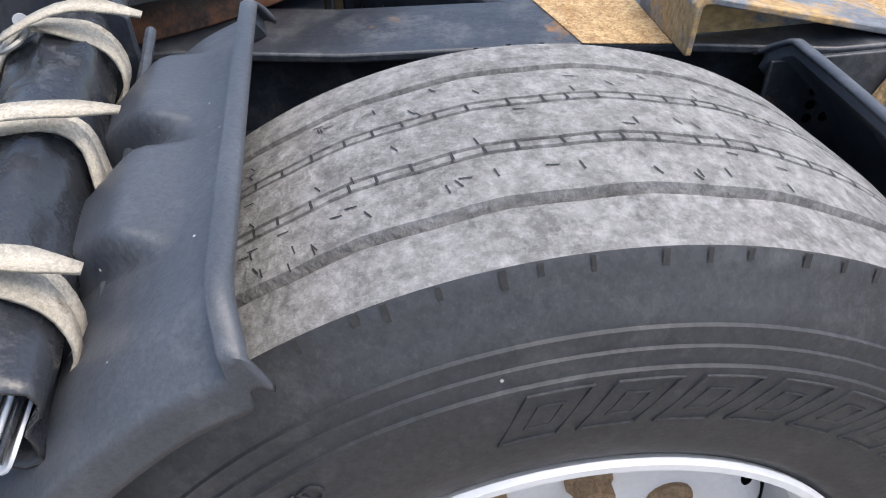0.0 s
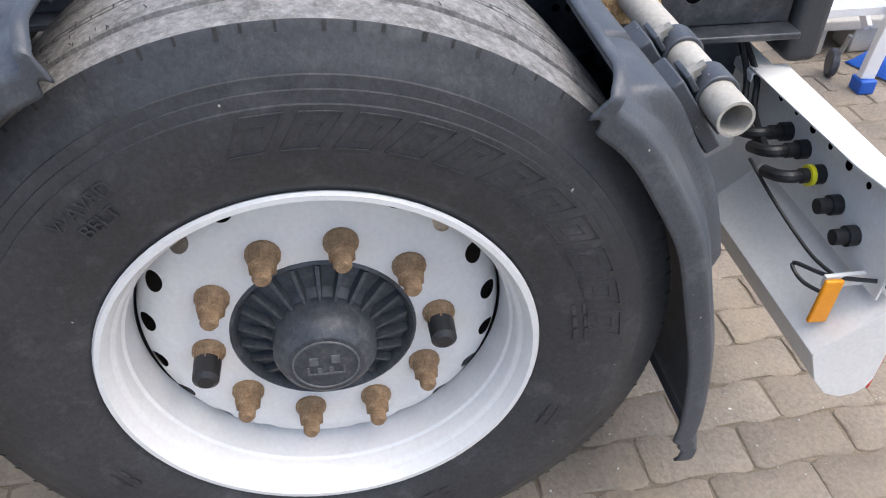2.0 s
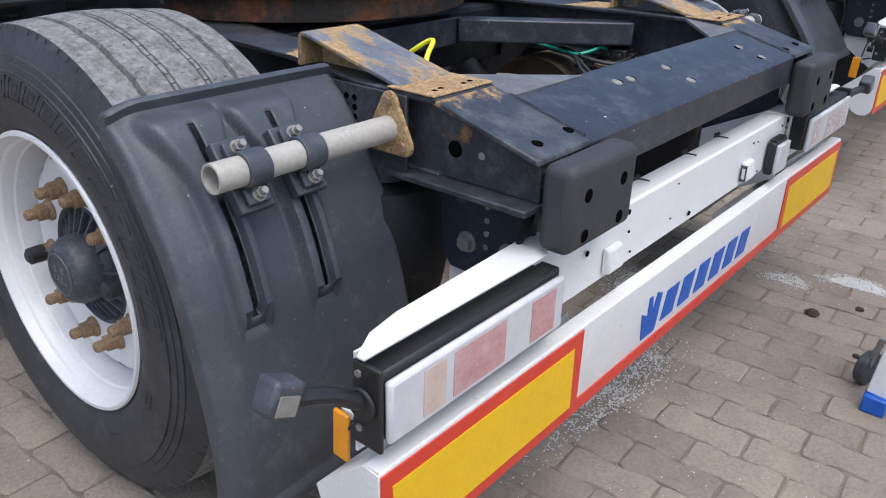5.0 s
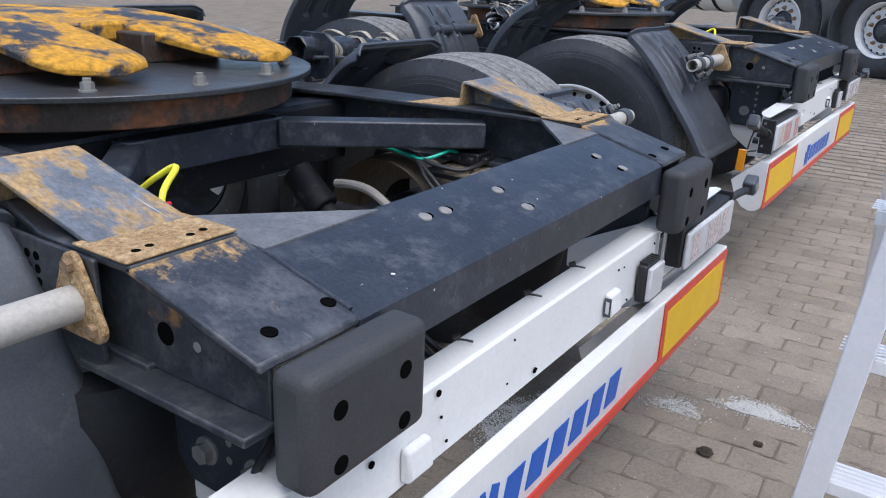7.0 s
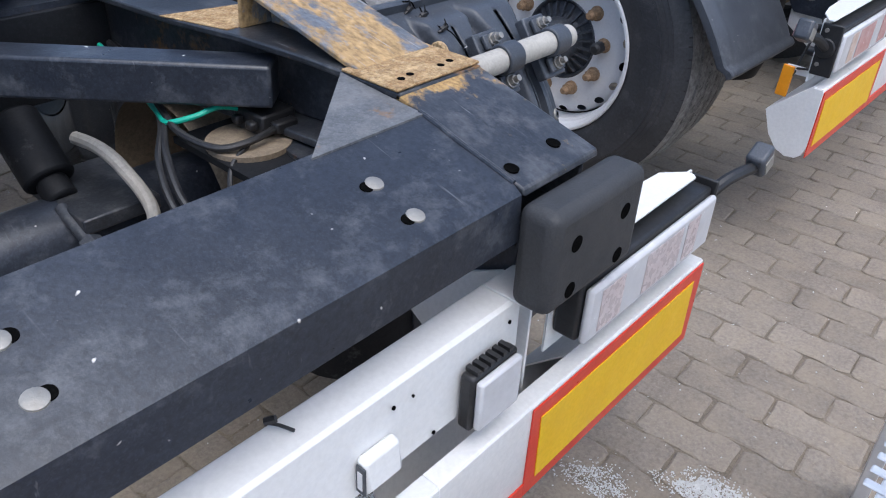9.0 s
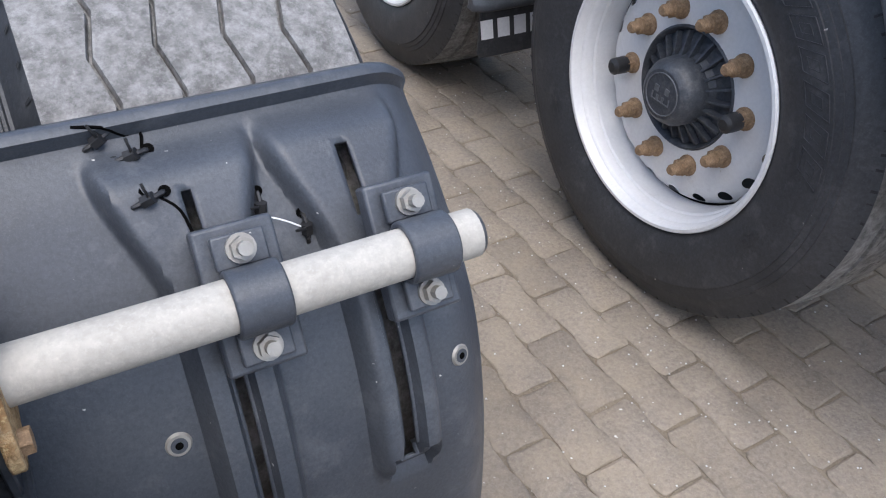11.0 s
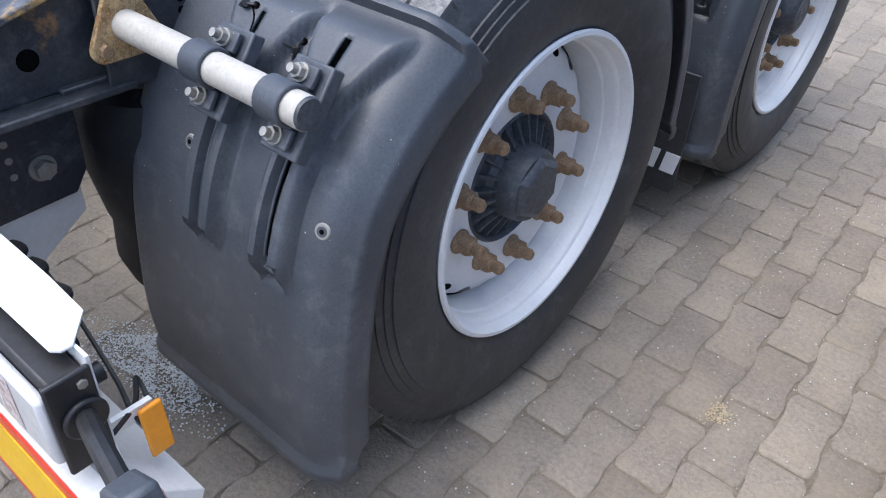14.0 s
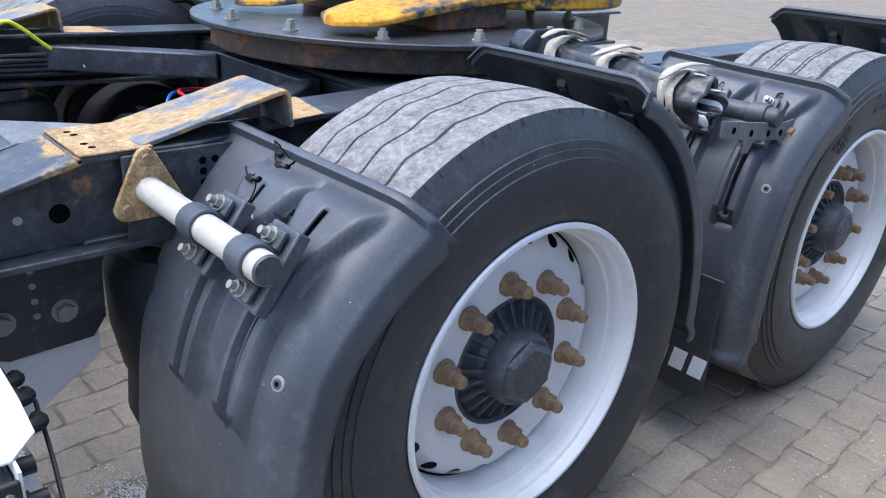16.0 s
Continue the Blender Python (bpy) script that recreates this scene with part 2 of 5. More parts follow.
# ---- builders ----
def box(bm, x0, x1, y0, y1, z0, z1):
    vs = [bm.verts.new((x, y, z)) for x in (x0, x1) for y in (y0, y1) for z in (z0, z1)]
    for f in ((0, 1, 3, 2), (4, 6, 7, 5), (0, 4, 5, 1), (2, 3, 7, 6), (0, 2, 6, 4), (1, 5, 7, 3)):
        bm.faces.new([vs[i] for i in f])
    return bm


def prism(bm, pts, axis, a, b):
    """A closed outline pushed along an axis from a to b. Outline in the two other axes, in order x, y, z."""
    def at(p, v):
        return {"x": (v, p[0], p[1]), "y": (p[0], v, p[1]), "z": (p[0], p[1], v)}[axis]
    lo, hi = ([bm.verts.new(at(p, v)) for p in pts] for v in (a, b))
    bm.faces.new(lo)
    bm.faces.new(hi[::-1])
    for i in range(len(pts)):
        j = (i + 1) % len(pts)
        bm.faces.new((lo[i], hi[i], hi[j], lo[j]))
    return bm


def strip(bm, pts, axis, a, b, t):
    """A bent sheet: an open line of points, thickened by t to its left, pushed along an axis."""
    p = [Vector(q) for q in pts]
    out = []
    for i, q in enumerate(p):
        d = ((p[min(i + 1, len(p) - 1)] - q).normalized() + (q - p[max(i - 1, 0)]).normalized()).normalized()
        out.append(q + Vector((-d.y, d.x)) * t)
    return prism(bm, [tuple(q) for q in p] + [tuple(q) for q in reversed(out)], axis, a, b)


def lathe(bm, profile, centre, segs=48, side=1.0, wobble=None, close=False):
    """Turns (along x, radius) pairs round the x axis through centre (y, z)."""
    rings = []
    for k, (a, r) in enumerate(profile):
        ring = []
        for i in range(segs):
            q = 2 * math.pi * i / segs
            w = wobble(k, i) if wobble else 0
            ring.append(bm.verts.new((side * (a + w), centre[0] + r * math.sin(q), centre[1] + r * math.cos(q))))
        rings.append(ring)
    for u, v in zip(rings, rings[1:]):
        for i in range(segs):
            j = (i + 1) % segs
            bm.faces.new((u[i], u[j], v[j], v[i]))
    if close:
        bm.faces.new(rings[0])
        bm.faces.new(rings[-1][::-1])
    return bm


def rod(bm, p, q, r, segs=16, r2=None):
    """A round or polygonal bar from p to q."""
    p, q = Vector(p), Vector(q)
    m = Matrix.Translation((p + q) / 2) @ (q - p).to_track_quat("Z", "Y").to_matrix().to_4x4()
    bmesh.ops.create_cone(bm, cap_ends=True, segments=segs, radius1=r, radius2=r if r2 is None else r2, depth=(q - p).length, matrix=m)
    return bm


def smooth_line(pts, n=8):
    p = [Vector(q) for q in pts]
    out = []
    for i in range(len(p) - 1):
        a, b, c, d = p[max(i - 1, 0)], p[i], p[i + 1], p[min(i + 2, len(p) - 1)]
        for k in range(n):
            t = k / n
            out.append(0.5 * (2 * b + (c - a) * t + (2 * a - 5 * b + 4 * c - d) * t * t + (3 * b - a - 3 * c + d) * t ** 3))
    return out + [p[-1]]


def hose(bm, pts, r, segs=8, n=6):
    line = smooth_line(pts, n)
    rings, up = [], Vector((0.13, 0.21, 1)).normalized()
    for i, q in enumerate(line):
        d = (line[min(i + 1, len(line) - 1)] - line[max(i - 1, 0)]).normalized()
        s = d.cross(up)
        s = s.normalized() if s.length > 1e-3 else Vector((1, 0, 0))
        u = s.cross(d)
        rings.append([bm.verts.new(q + r * (math.cos(a) * s + math.sin(a) * u)) for a in (2 * math.pi * k / segs for k in range(segs))])
    for a, b in zip(rings, rings[1:]):
        for i in range(segs):
            j = (i + 1) % segs
            bm.faces.new((a[i], a[j], b[j], b[i]))
    bm.faces.new(rings[0][::-1])
    bm.faces.new(rings[-1])
    return bm


def mesh_of(name, bm, material, sharp=35):
    bmesh.ops.recalc_face_normals(bm, faces=bm.faces)
    me = bpy.data.meshes.new(name)
    bm.to_mesh(me)
    bm.free()
    for m in material if isinstance(material, (list, tuple)) else [material]:
        me.materials.append(m)
    me.polygons.foreach_set("use_smooth", [True] * len(me.polygons))
    me.set_sharp_from_angle(angle=radians(sharp))
    return me


def part(name, bm, material, parent=None, label="", bevel=0.0, thick=0.0, sharp=35):
    ob = new(name, mesh_of(name, bm, material, sharp))
    if thick:
        md = ob.modifiers.new("sheet", "SOLIDIFY")
        md.thickness, md.offset = thick, 0
    if bevel:
        md = ob.modifiers.new("edge", "BEVEL")
        md.width, md.segments, md.limit_method, md.angle_limit = bevel, 2, "ANGLE", radians(40)
    if parent:
        ob.parent = parent
    if label:
        ob["label"] = label
    return ob


def share(name, me, parent, m):
    ob = new(name, me)
    ob.parent = parent
    ob.matrix_basis = m
    return ob


def thing(name, label, category, group="", kind=""):
    return tagged(new(name), label, category, group, kind)


B = bmesh.new

# ---- the dolly ----
dolly = thing("trailer_dolly", "black steel two-axle trailer dolly with white bumper, worn and rusting", "trailer dolly", "dollies parked in a row")
AXLES = (0.007, 1.315)
HUBZ = 0.505


def tyre_mesh(zig):
    """Cross-section from the outer bead over the tread to the inner bead, in |x| and radius."""
    side = [(1.148, 0.292), (1.160, 0.297), (1.171, 0.315), (1.179, 0.350), (1.182, 0.385), (1.180, 0.418), (1.1765, 0.4185), (1.1745, 0.432),
            (1.1715, 0.4325), (1.169, 0.446), (1.1655, 0.4465), (1.160, 0.462), (1.154, 0.470), (1.150, 0.484), (1.143, 0.495)]
    grooves = [(1.085, 0.0055, 0.011), (1.0275, 0.0012, 0.006), (1.0165, 0.0012, 0.006), (0.9625, 0.0012, 0.006), (0.9515, 0.0012, 0.006), (0.894, 0.0055, 0.011)]
    if zig:
        grooves = [(1.082, 0.0022, 0.010), (1.022, 0.0018, 0.010), (0.957, 0.0018, 0.010), (0.898, 0.0022, 0.010)]
    prof, mats, moving = list(side), [], set()
    for x, w, d in grooves:
        for a, r in ((x + w + 0.001, 0.0), (x + w * 0.6, -d), (x - w * 0.6, -d), (x - w - 0.001, 0.0)):
            moving.add(len(prof))
            crown = 0.505 - 0.09 * (a - 0.99) ** 2 / 0.15
            prof.append((a, crown + r))
    prof += [(1.98 - a, r) for a, r in reversed(side)]
    segs = 180
    def wobble(k, i):
        if k not in moving:
            return 0
        return (0.006 if zig else 0.0016) * (abs((i % 6) - 3) / 1.5 - 1)
    bm = B()
    lathe(bm, prof, (0, 0), segs, 1.0, wobble)
    for f in bm.faces:
        c = f.calc_center_median()
        f.material_index = 1 if math.hypot(c.y, c.z) > 0.4975 or (0.85 < c.x < 1.13) else 0
    # links across the chain grooves, short sipes on the ribs, notches on the shoulders: flat faces, their shade painted
    # dark
    rt = random.Random(2)

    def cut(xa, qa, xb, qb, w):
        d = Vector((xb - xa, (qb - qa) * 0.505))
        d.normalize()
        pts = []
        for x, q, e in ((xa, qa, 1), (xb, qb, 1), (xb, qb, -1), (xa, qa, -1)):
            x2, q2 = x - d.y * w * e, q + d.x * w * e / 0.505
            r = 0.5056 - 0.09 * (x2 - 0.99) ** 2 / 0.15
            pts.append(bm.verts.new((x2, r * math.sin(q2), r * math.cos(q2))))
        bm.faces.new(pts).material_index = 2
    if not zig:
        for xg in (1.022, 0.957):
            for i in range(116):
                q = 2 * math.pi * (i + rt.uniform(-0.15, 0.15)) / 116
                cut(xg - 0.0052, q, xg + 0.0052, q + 0.003, 0.0012)
        for i in range(420):
            x, q = rt.choice((1.055, 0.99, 0.925)) + rt.uniform(-0.02, 0.02), rt.uniform(0, 6.283)
            a = rt.choice((0.2, 0.5, 1.4))
            cut(x, q, x + 0.010 * math.cos(a), q + 0.02 * math.sin(a), 0.0007)
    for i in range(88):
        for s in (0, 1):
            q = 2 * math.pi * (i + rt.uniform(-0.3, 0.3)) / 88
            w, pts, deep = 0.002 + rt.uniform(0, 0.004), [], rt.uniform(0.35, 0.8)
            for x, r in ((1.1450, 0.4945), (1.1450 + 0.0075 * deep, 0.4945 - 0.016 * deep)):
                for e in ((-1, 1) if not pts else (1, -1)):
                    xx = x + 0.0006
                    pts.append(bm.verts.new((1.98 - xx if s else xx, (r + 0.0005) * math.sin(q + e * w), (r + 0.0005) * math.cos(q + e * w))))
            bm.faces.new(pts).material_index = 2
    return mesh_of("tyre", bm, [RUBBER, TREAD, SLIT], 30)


def rim_mesh():
    bm = B()
    lathe(bm, [(1.150, 0.292), (1.166, 0.300), (1.171, 0.297), (1.171, 0.290), (1.163, 0.285), (1.150, 0.281), (1.146, 0.276), (1.142, 0.274), (1.120, 0.272), (1.116, 0.268), (1.090, 0.267),
               (1.055, 0.266), (1.030, 0.262), (0.90, 0.244), (0.86, 0.25), (0.82, 0.29)], (0, 0), 96)
    # the disc with its round vent openings
    segs, prof = 360, [(1.040, 0.2655), (1.052, 0.2620), (1.062, 0.2575), (1.070, 0.2525), (1.0765, 0.247), (1.0815, 0.241), (1.0855, 0.234), (1.0885, 0.226), (1.091, 0.216), (1.092, 0.200), (1.092, 0.131)]
    prof = [((1 - f) * p[0] + f * q[0], (1 - f) * p[1] + f * q[1]) for p, q in zip(prof[:-2], prof[1:-1]) for f in (0, 0.25, 0.5, 0.75)] + prof[-2:]
    b2 = B()
    lathe(b2, prof, (0, 0), segs)
    dead = []
    for f in b2.faces:
        c = f.calc_center_median()
        r, q = math.hypot(c.y, c.z), math.degrees(math.atan2(c.y, c.z)) % 18
        if ((q - 9) * 0.0043) ** 2 + ((r - 0.2440) * 1.35) ** 2 < 0.0158 ** 2:
            dead.append(f)
    bmesh.ops.delete(b2, geom=dead, context="FACES")
    # draw each opening's edge to a clean oval
    table = sorted((r, x) for x, r in prof)
    for v in b2.verts:
        r, q = math.hypot(v.co.y, v.co.z), math.degrees(math.atan2(v.co.y, v.co.z)) % 360
        mid = q // 18 * 18 + 9
        du, dv = (q - mid) * 0.0043, (r - 0.2440) * 1.35
        d = math.hypot(du, dv)
        if 0.011 < d < 0.0185 and any(e.is_boundary for e in v.link_edges):
            k = 0.0158 / d
            r2, q2 = 0.2440 + dv * k / 1.35, radians(mid + du * k / 0.0043)
            v.co = (float(np.interp(r2, [p[0] for p in table], [p[1] for p in table])), r2 * math.sin(q2), r2 * math.cos(q2))
    me = bpy.data.meshes.new("tmp")
    b2.to_mesh(me)
    b2.free()
    bm.from_mesh(me)
    # barrel behind the disc is coloured dark, as the shade seen through the vents
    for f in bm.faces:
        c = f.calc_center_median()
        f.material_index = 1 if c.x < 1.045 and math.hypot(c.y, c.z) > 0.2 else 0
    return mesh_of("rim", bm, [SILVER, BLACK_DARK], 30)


def hub_mesh(hexcap):
    bm = B()
    lathe(bm, [(1.06, 0.134), (1.093, 0.134), (1.096, 0.130), (1.090, 0.125), (1.078, 0.121), (1.088, 0.084), (1.10, 0.0745), (1.134, 0.0725), (1.141, 0.0685), (1.146, 0.066), (1.147, 0.0005)], (0, 0), 48)
    n = 6 if hexcap else 32
    lathe(bm, [(1.1455, 0.0665), (1.152, 0.0625), (1.158, 0.053), (1.159, 0.0001)], (0, 0), n)
    return mesh_of("hub", bm, HUB, 30)


def fin_mesh():
    bm = B()
    for q in (0.0,):
        u, t = Vector((0, math.sin(q), math.cos(q))), Vector((0, math.cos(q), -math.sin(q)))
        a, b = u * 0.066, u * 0.122
        vs = [bm.verts.new(p) for p in (
            a + t * 0.0045 + Vector((1.08, 0, 0)), b + t * 0.006 + Vector((1.075, 0, 0)), b + t * 0.003 + Vector((1.089, 0, 0)), a + t * 0.002 + Vector((1.112, 0, 0)),
            a - t * 0.0045 + Vector((1.08, 0, 0)), b - t * 0.006 + Vector((1.075, 0, 0)), b - t * 0.003 + Vector((1.089, 0, 0)), a - t * 0.002 + Vector((1.112, 0, 0)))]
        for f in ((0, 1, 2, 3), (7, 6, 5, 4), (3, 2, 6, 7), (1, 5, 6, 2), (0, 3, 7, 4)):
            bm.faces.new([vs[k] for k in f])
    return mesh_of("hub_fin", bm, HUB, 30)


def nut_mesh():
    """A wheel nut on its turning pressure washer, with the threaded stud standing out of it."""
    bm = B()
    stud = [(1.1275 + 0.0020 * k, 0.0126 if k % 2 else 0.0114) for k in range(9)]
    lathe(bm, [(1.090, 0.0240), (1.097, 0.0240), (1.103, 0.0190), (1.120, 0.0170), (1.124, 0.0155), (1.1255, 0.0126)] + stud + [(1.147, 0.009), (1.147, 0.0005)], (0, 0), 16)
    rod(bm, (1.101, 0, 0), (1.121, 0, 0), 0.0200, 6)
    return mesh_of("wheel_nut", bm, RUST_NUT, 30)


def cap_mesh():
    bm = B()
    rod(bm, (1.116, 0, 0), (1.148, 0, 0), 0.0195, 20, 0.0185)
    rod(bm, (1.148, 0, 0), (1.154, 0, 0), 0.0185, 20, 0.011)
    return mesh_of("nut_cap", bm, CABLE, 30)


def lettering_mesh():
    """One low raised frame on the sidewall; an arc of them stands in for the maker's name."""
    bm = B()
    for q0 in (radians(9.5),):
        def at(a, r, x):
            q = q0 - a / 0.40 - (r - 0.392) * 1.5
            return (x, -r * math.sin(q), r * math.cos(q))
        for (a0, a1, r0, r1) in ((0, 0.046, 0.4105, 0.412), (0, 0.046, 0.3655, 0.367), (0, 0.0015, 0.367, 0.4105), (0.0445, 0.046, 0.367, 0.4105),
                                 (0.014, 0.034, 0.398, 0.3995), (0.014, 0.034, 0.378, 0.3795), (0.014, 0.0155, 0.3795, 0.398), (0.0325, 0.034, 0.3795, 0.398)):
            n = 3
            lo, hi = [], []
            for i in range(n + 1):
                a = a0 + (a1 - a0) * i / n
                lo.append([bm.verts.new(at(a, r, 1.1765)) for r in (r0, r1)])
                hi.append([bm.verts.new(at(a, r, 1.1824)) for r in (r0, r1)])
            for i in range(n):
                bm.faces.new((hi[i][0], hi[i + 1][0], hi[i + 1][1], hi[i][1]))
                bm.faces.new((lo[i][0], hi[i][0], hi[i + 1][0], lo[i + 1][0]))
                bm.faces.new((lo[i][1], lo[i + 1][1], hi[i + 1][1], hi[i][1]))
            bm.faces.new((lo[0][0], lo[0][1], hi[0][1], hi[0][0]))
            bm.faces.new((lo[n][0], hi[n][0], hi[n][1], lo[n][1]))
    return mesh_of("lettering", bm, RUBBER, 30)


def print_mesh():
    """Small rows of unreadable print further round."""
    bm = B()
    for q in (75, 79, 83, 110, 114, 150, 155, -120, -124):
        q0 = radians(q)
        for r0 in (0.345, 0.36, 0.375):
            vs = [bm.verts.new((1.1815 if r0 > 0.35 else 1.1803, (r0 + dr) * math.sin(q0 + dq), (r0 + dr) * math.cos(q0 + dq))) for dr, dq in ((0, 0), (0.006, 0), (0.006, 0.055), (0, 0.055))]
            bm.faces.new(vs)
    return mesh_of("sidewall_print", bm, RUBBER, 30)


def words_mesh(lines, size, m):
    """Raised words from the built-in font, laid on the sidewall."""
    cu = bpy.data.curves.new("words", "FONT")
    cu.body, cu.size, cu.extrude, cu.align_x = lines, size, 0.001, "CENTER"
    ob = bpy.data.objects.new("words", cu)
    scene.collection.objects.link(ob)
    me = bpy.data.meshes.new_from_object(ob.evaluated_get(bpy.context.evaluated_depsgraph_get()))
    bpy.data.objects.remove(ob)
    me.transform(m)
    me.materials.clear()
    me.materials.append(RUBBER)
    return me


# the words read from outside, upright along the radius, on the forward upper sidewall
WQ = radians(37)
WORDS = words_mesh("WAVED\nBELT", 0.026, Matrix(((0, 0, 1, 1.1826), (math.cos(WQ), -math.sin(WQ), 0, -0.383 * math.sin(WQ)), (math.sin(WQ), math.cos(WQ), 0, 0.383 * math.cos(WQ)), (0, 0, 0, 1))))
def badge_mesh():
    """A low ring with a few raised bars in place of the maker's mark."""
    bm = B()
    lathe(bm, [(1.1585, 0.047), (1.1605, 0.0465), (1.1605, 0.0445), (1.1585, 0.044)], (0, 0), 40)
    for y0, y1, z0, z1 in ((-0.022, -0.010, 0.002, 0.016), (0.008, 0.020, 0.004, 0.018), (-0.026, 0.026, -0.018, -0.0155), (-0.026, -0.0235, -0.0155, -0.002), (0.0235, 0.026, -0.0155, -0.002),
                           (-0.012, -0.006, -0.0155, -0.004), (0.004, 0.010, -0.0155, -0.004)):
        box(bm, 1.158, 1.1605, y0, y1, z0, z1)
    return mesh_of("hub_badge", bm, HUB_PALE, 30)


LETTERS, PRINT, FIN, BADGE = lettering_mesh(), print_mesh(), fin_mesh(), badge_mesh()
RIB_TYRE, ZIG_TYRE = tyre_mesh(False), tyre_mesh(True)
RIM, HUB_ROUND, HUB_HEX, NUT, NUT_CAP = rim_mesh(), hub_mesh(False), hub_mesh(True), nut_mesh(), cap_mesh()


def wheel(side, y, z, phase, zig, caps=()):
    """A single wide wheel: the tyre carries rim, hub and nuts. side -1 is mirrored by half a turn."""
    turn = Matrix.Identity(4) if side > 0 else pose(0, 0, 0, 0, 0, 180)
    w = share("wheel", ZIG_TYRE if zig else RIB_TYRE, dolly, Matrix.Translation((0.018 if side > 0 else -0.006, y, z)) @ turn)
    one = Matrix.Identity(4)
    share("rim", RIM, w, one)["label"] = "silver painted steel disc rim"
    share("hub", HUB_HEX if zig else HUB_ROUND, w, one)["label"] = "black finned axle hub"
    if not zig:
        for k in range(11):
            share("sidewall_letter", LETTERS, w, Matrix.Rotation(radians(-8.8 * k), 4, "X"))
        share("hub_badge", BADGE, w, one)["label"] = "raised maker's badge on the hub cap"
        tagged(share("sidewall_print", PRINT, w, one), kind="stuff")
        share("sidewall_inscription", WORDS, w, one)
    for k in range(22):
        share("hub_fin", FIN, w, Matrix.Rotation(2 * math.pi * k / 22, 4, "X"))
    for k in range(10):
        q = radians(phase + 36 * k) * side
        m = Matrix.Translation((0, 0.1675 * math.sin(q), 0.1675 * math.cos(q)))
        share("wheel_nut", NUT, w, m)
        if k in caps:
            share("nut_cap", NUT_CAP, w, m)
    return w


for n_axle, ya in enumerate(AXLES):
    wheel(-1, ya, HUBZ, -12.3, False, (3, 8))
    wheel(1, ya, HUBZ - 0.006, -5.4, n_axle == 0)

# rails, cross beam, gussets
for s, xi, xo in ((-1, -0.555, -0.728), (1, 0.585, 0.762)):
    a, b = sorted((xi, xo))
    bm = B()
    xm = (a + b) / 2
    outer = [(0.0, -0.62), (0.0, -0.42), (0.045, -0.26), (0.072, -0.13), (0.098, 0.16), (0.150, 0.37), (0.150, 2.3)]
    for z0, z1, cut in ((0.893, 0.905, 0.0), (0.75, 0.7645, 0.01)):
        edge_out = [(xo - s * (d + cut), y) for d, y in outer]
        edge_in = [(xi - s * (max(0, d - 0.03) - cut), y) for d, y in reversed(outer)]
        bm = B()
        prism(bm, edge_out + edge_in, "z", z0, z1)
        part("rail_flange", bm, BLACK_RUST, dolly, bevel=0.003)
    bm = B()
    web = [(s * (abs(xm) - max(0, d - 0.02)), y) for d, y in outer]
    prism(bm, [(x + 0.012, y) for x, y in web] + [(x - 0.012, y) for x, y in reversed(web)], "z", 0.7645, 0.893)
    part("rail_web", bm, BLACK_RUST, dolly, bevel=0.003)
    # sloping end with its web and lower flange
    bm = B()
    prism(bm, [(-0.6205, 0.9052), (-0.850, 0.8415), (-0.853, 0.83), (-0.6205, 0.8935)], "x", a, b)
    part("rail_end", bm, RAIL_END, dolly, "black sloping rail end with ragged rust", bevel=0.003)
    bm = B()
    xw = b - 0.03 if s > 0 else a + 0.022
    prism(bm, [(-0.53, 0.8925), (-0.62, 0.8925), (-0.845, 0.829), (-0.845, 0.757), (-0.53, 0.757)], "x", xw, xw + 0.008)
    box(bm, *sorted((xw - s * 0.08, xw + s * 0.045)), -0.848, -0.53, 0.744, 0.7565)
    part("rail_end_web", bm, BLACK_RUST, dolly, bevel=0.003)
    # rusted flat patch and ramp
    bm = B()
    prism(bm, [(-0.615, 0.9055), (-0.50, 0.9055), (-0.50, 0.910), (-0.615, 0.910)], "x", a - 0.002, b + 0.002)
    part("rusted_plate", bm, RUST, dolly, bevel=0.002)
    bm = B()
    prism(bm, [(xo - s * 0.070, -0.13), (xi - s * 0.05, -0.10), (xi - s * 0.01, -0.235), (xo - s * 0.048, -0.235)], "z", 0.9052, 0.9066)
    part("rust_patch", bm, RUST, dolly, "flaking tan rust on the rail")
    bm = B()
    strip(bm, [(-0.235, 0.906), (-0.240, 0.966), (-0.248, 0.974), (-0.262, 0.974), (-0.52, 0.9105)], "x", a + 0.012, b - 0.006, 0.009)
    prism(bm, [(-0.25, 0.906), (-0.25, 0.962), (-0.49, 0.906)], "x", xm - 0.02, xm - 0.014)
    part("guide_ramp", bm, RUST_WORN, dolly, "worn rusty guide ramp of bent plate", bevel=0.002)
    for k in range(4):
        bm = B()
        hx, hy = (a + b) / 2 + (-0.055, -0.032, 0.030, 0.055)[k], -0.588 + 0.004 * (k % 2)
        rod(bm, (hx, hy, 0.9045), (hx, hy, 0.9106), 0.0062, 12)
        part("bolt_hole", bm, VOID, dolly)
    for k in range(2):
        bm = B()
        hy = -0.66 - 0.06 * k
        rod(bm, (xw - 0.0005, hy, 0.815), (xw + 0.0085, hy, 0.815), 0.016 - 0.009 * k, 16)
        part("bolt_hole", bm, VOID if k == 0 else STEEL, dolly)
    # side plate with holes for the mudguard pipe
    bm = B()
    xp = b + 0.001 if s > 0 else a - 0.009
    box(bm, xp, xp + 0.008, -0.555, -0.335, 0.745, 0.9)
    sp = part("side_plate", bm, BLACK_RUST, dolly, bevel=0.002)
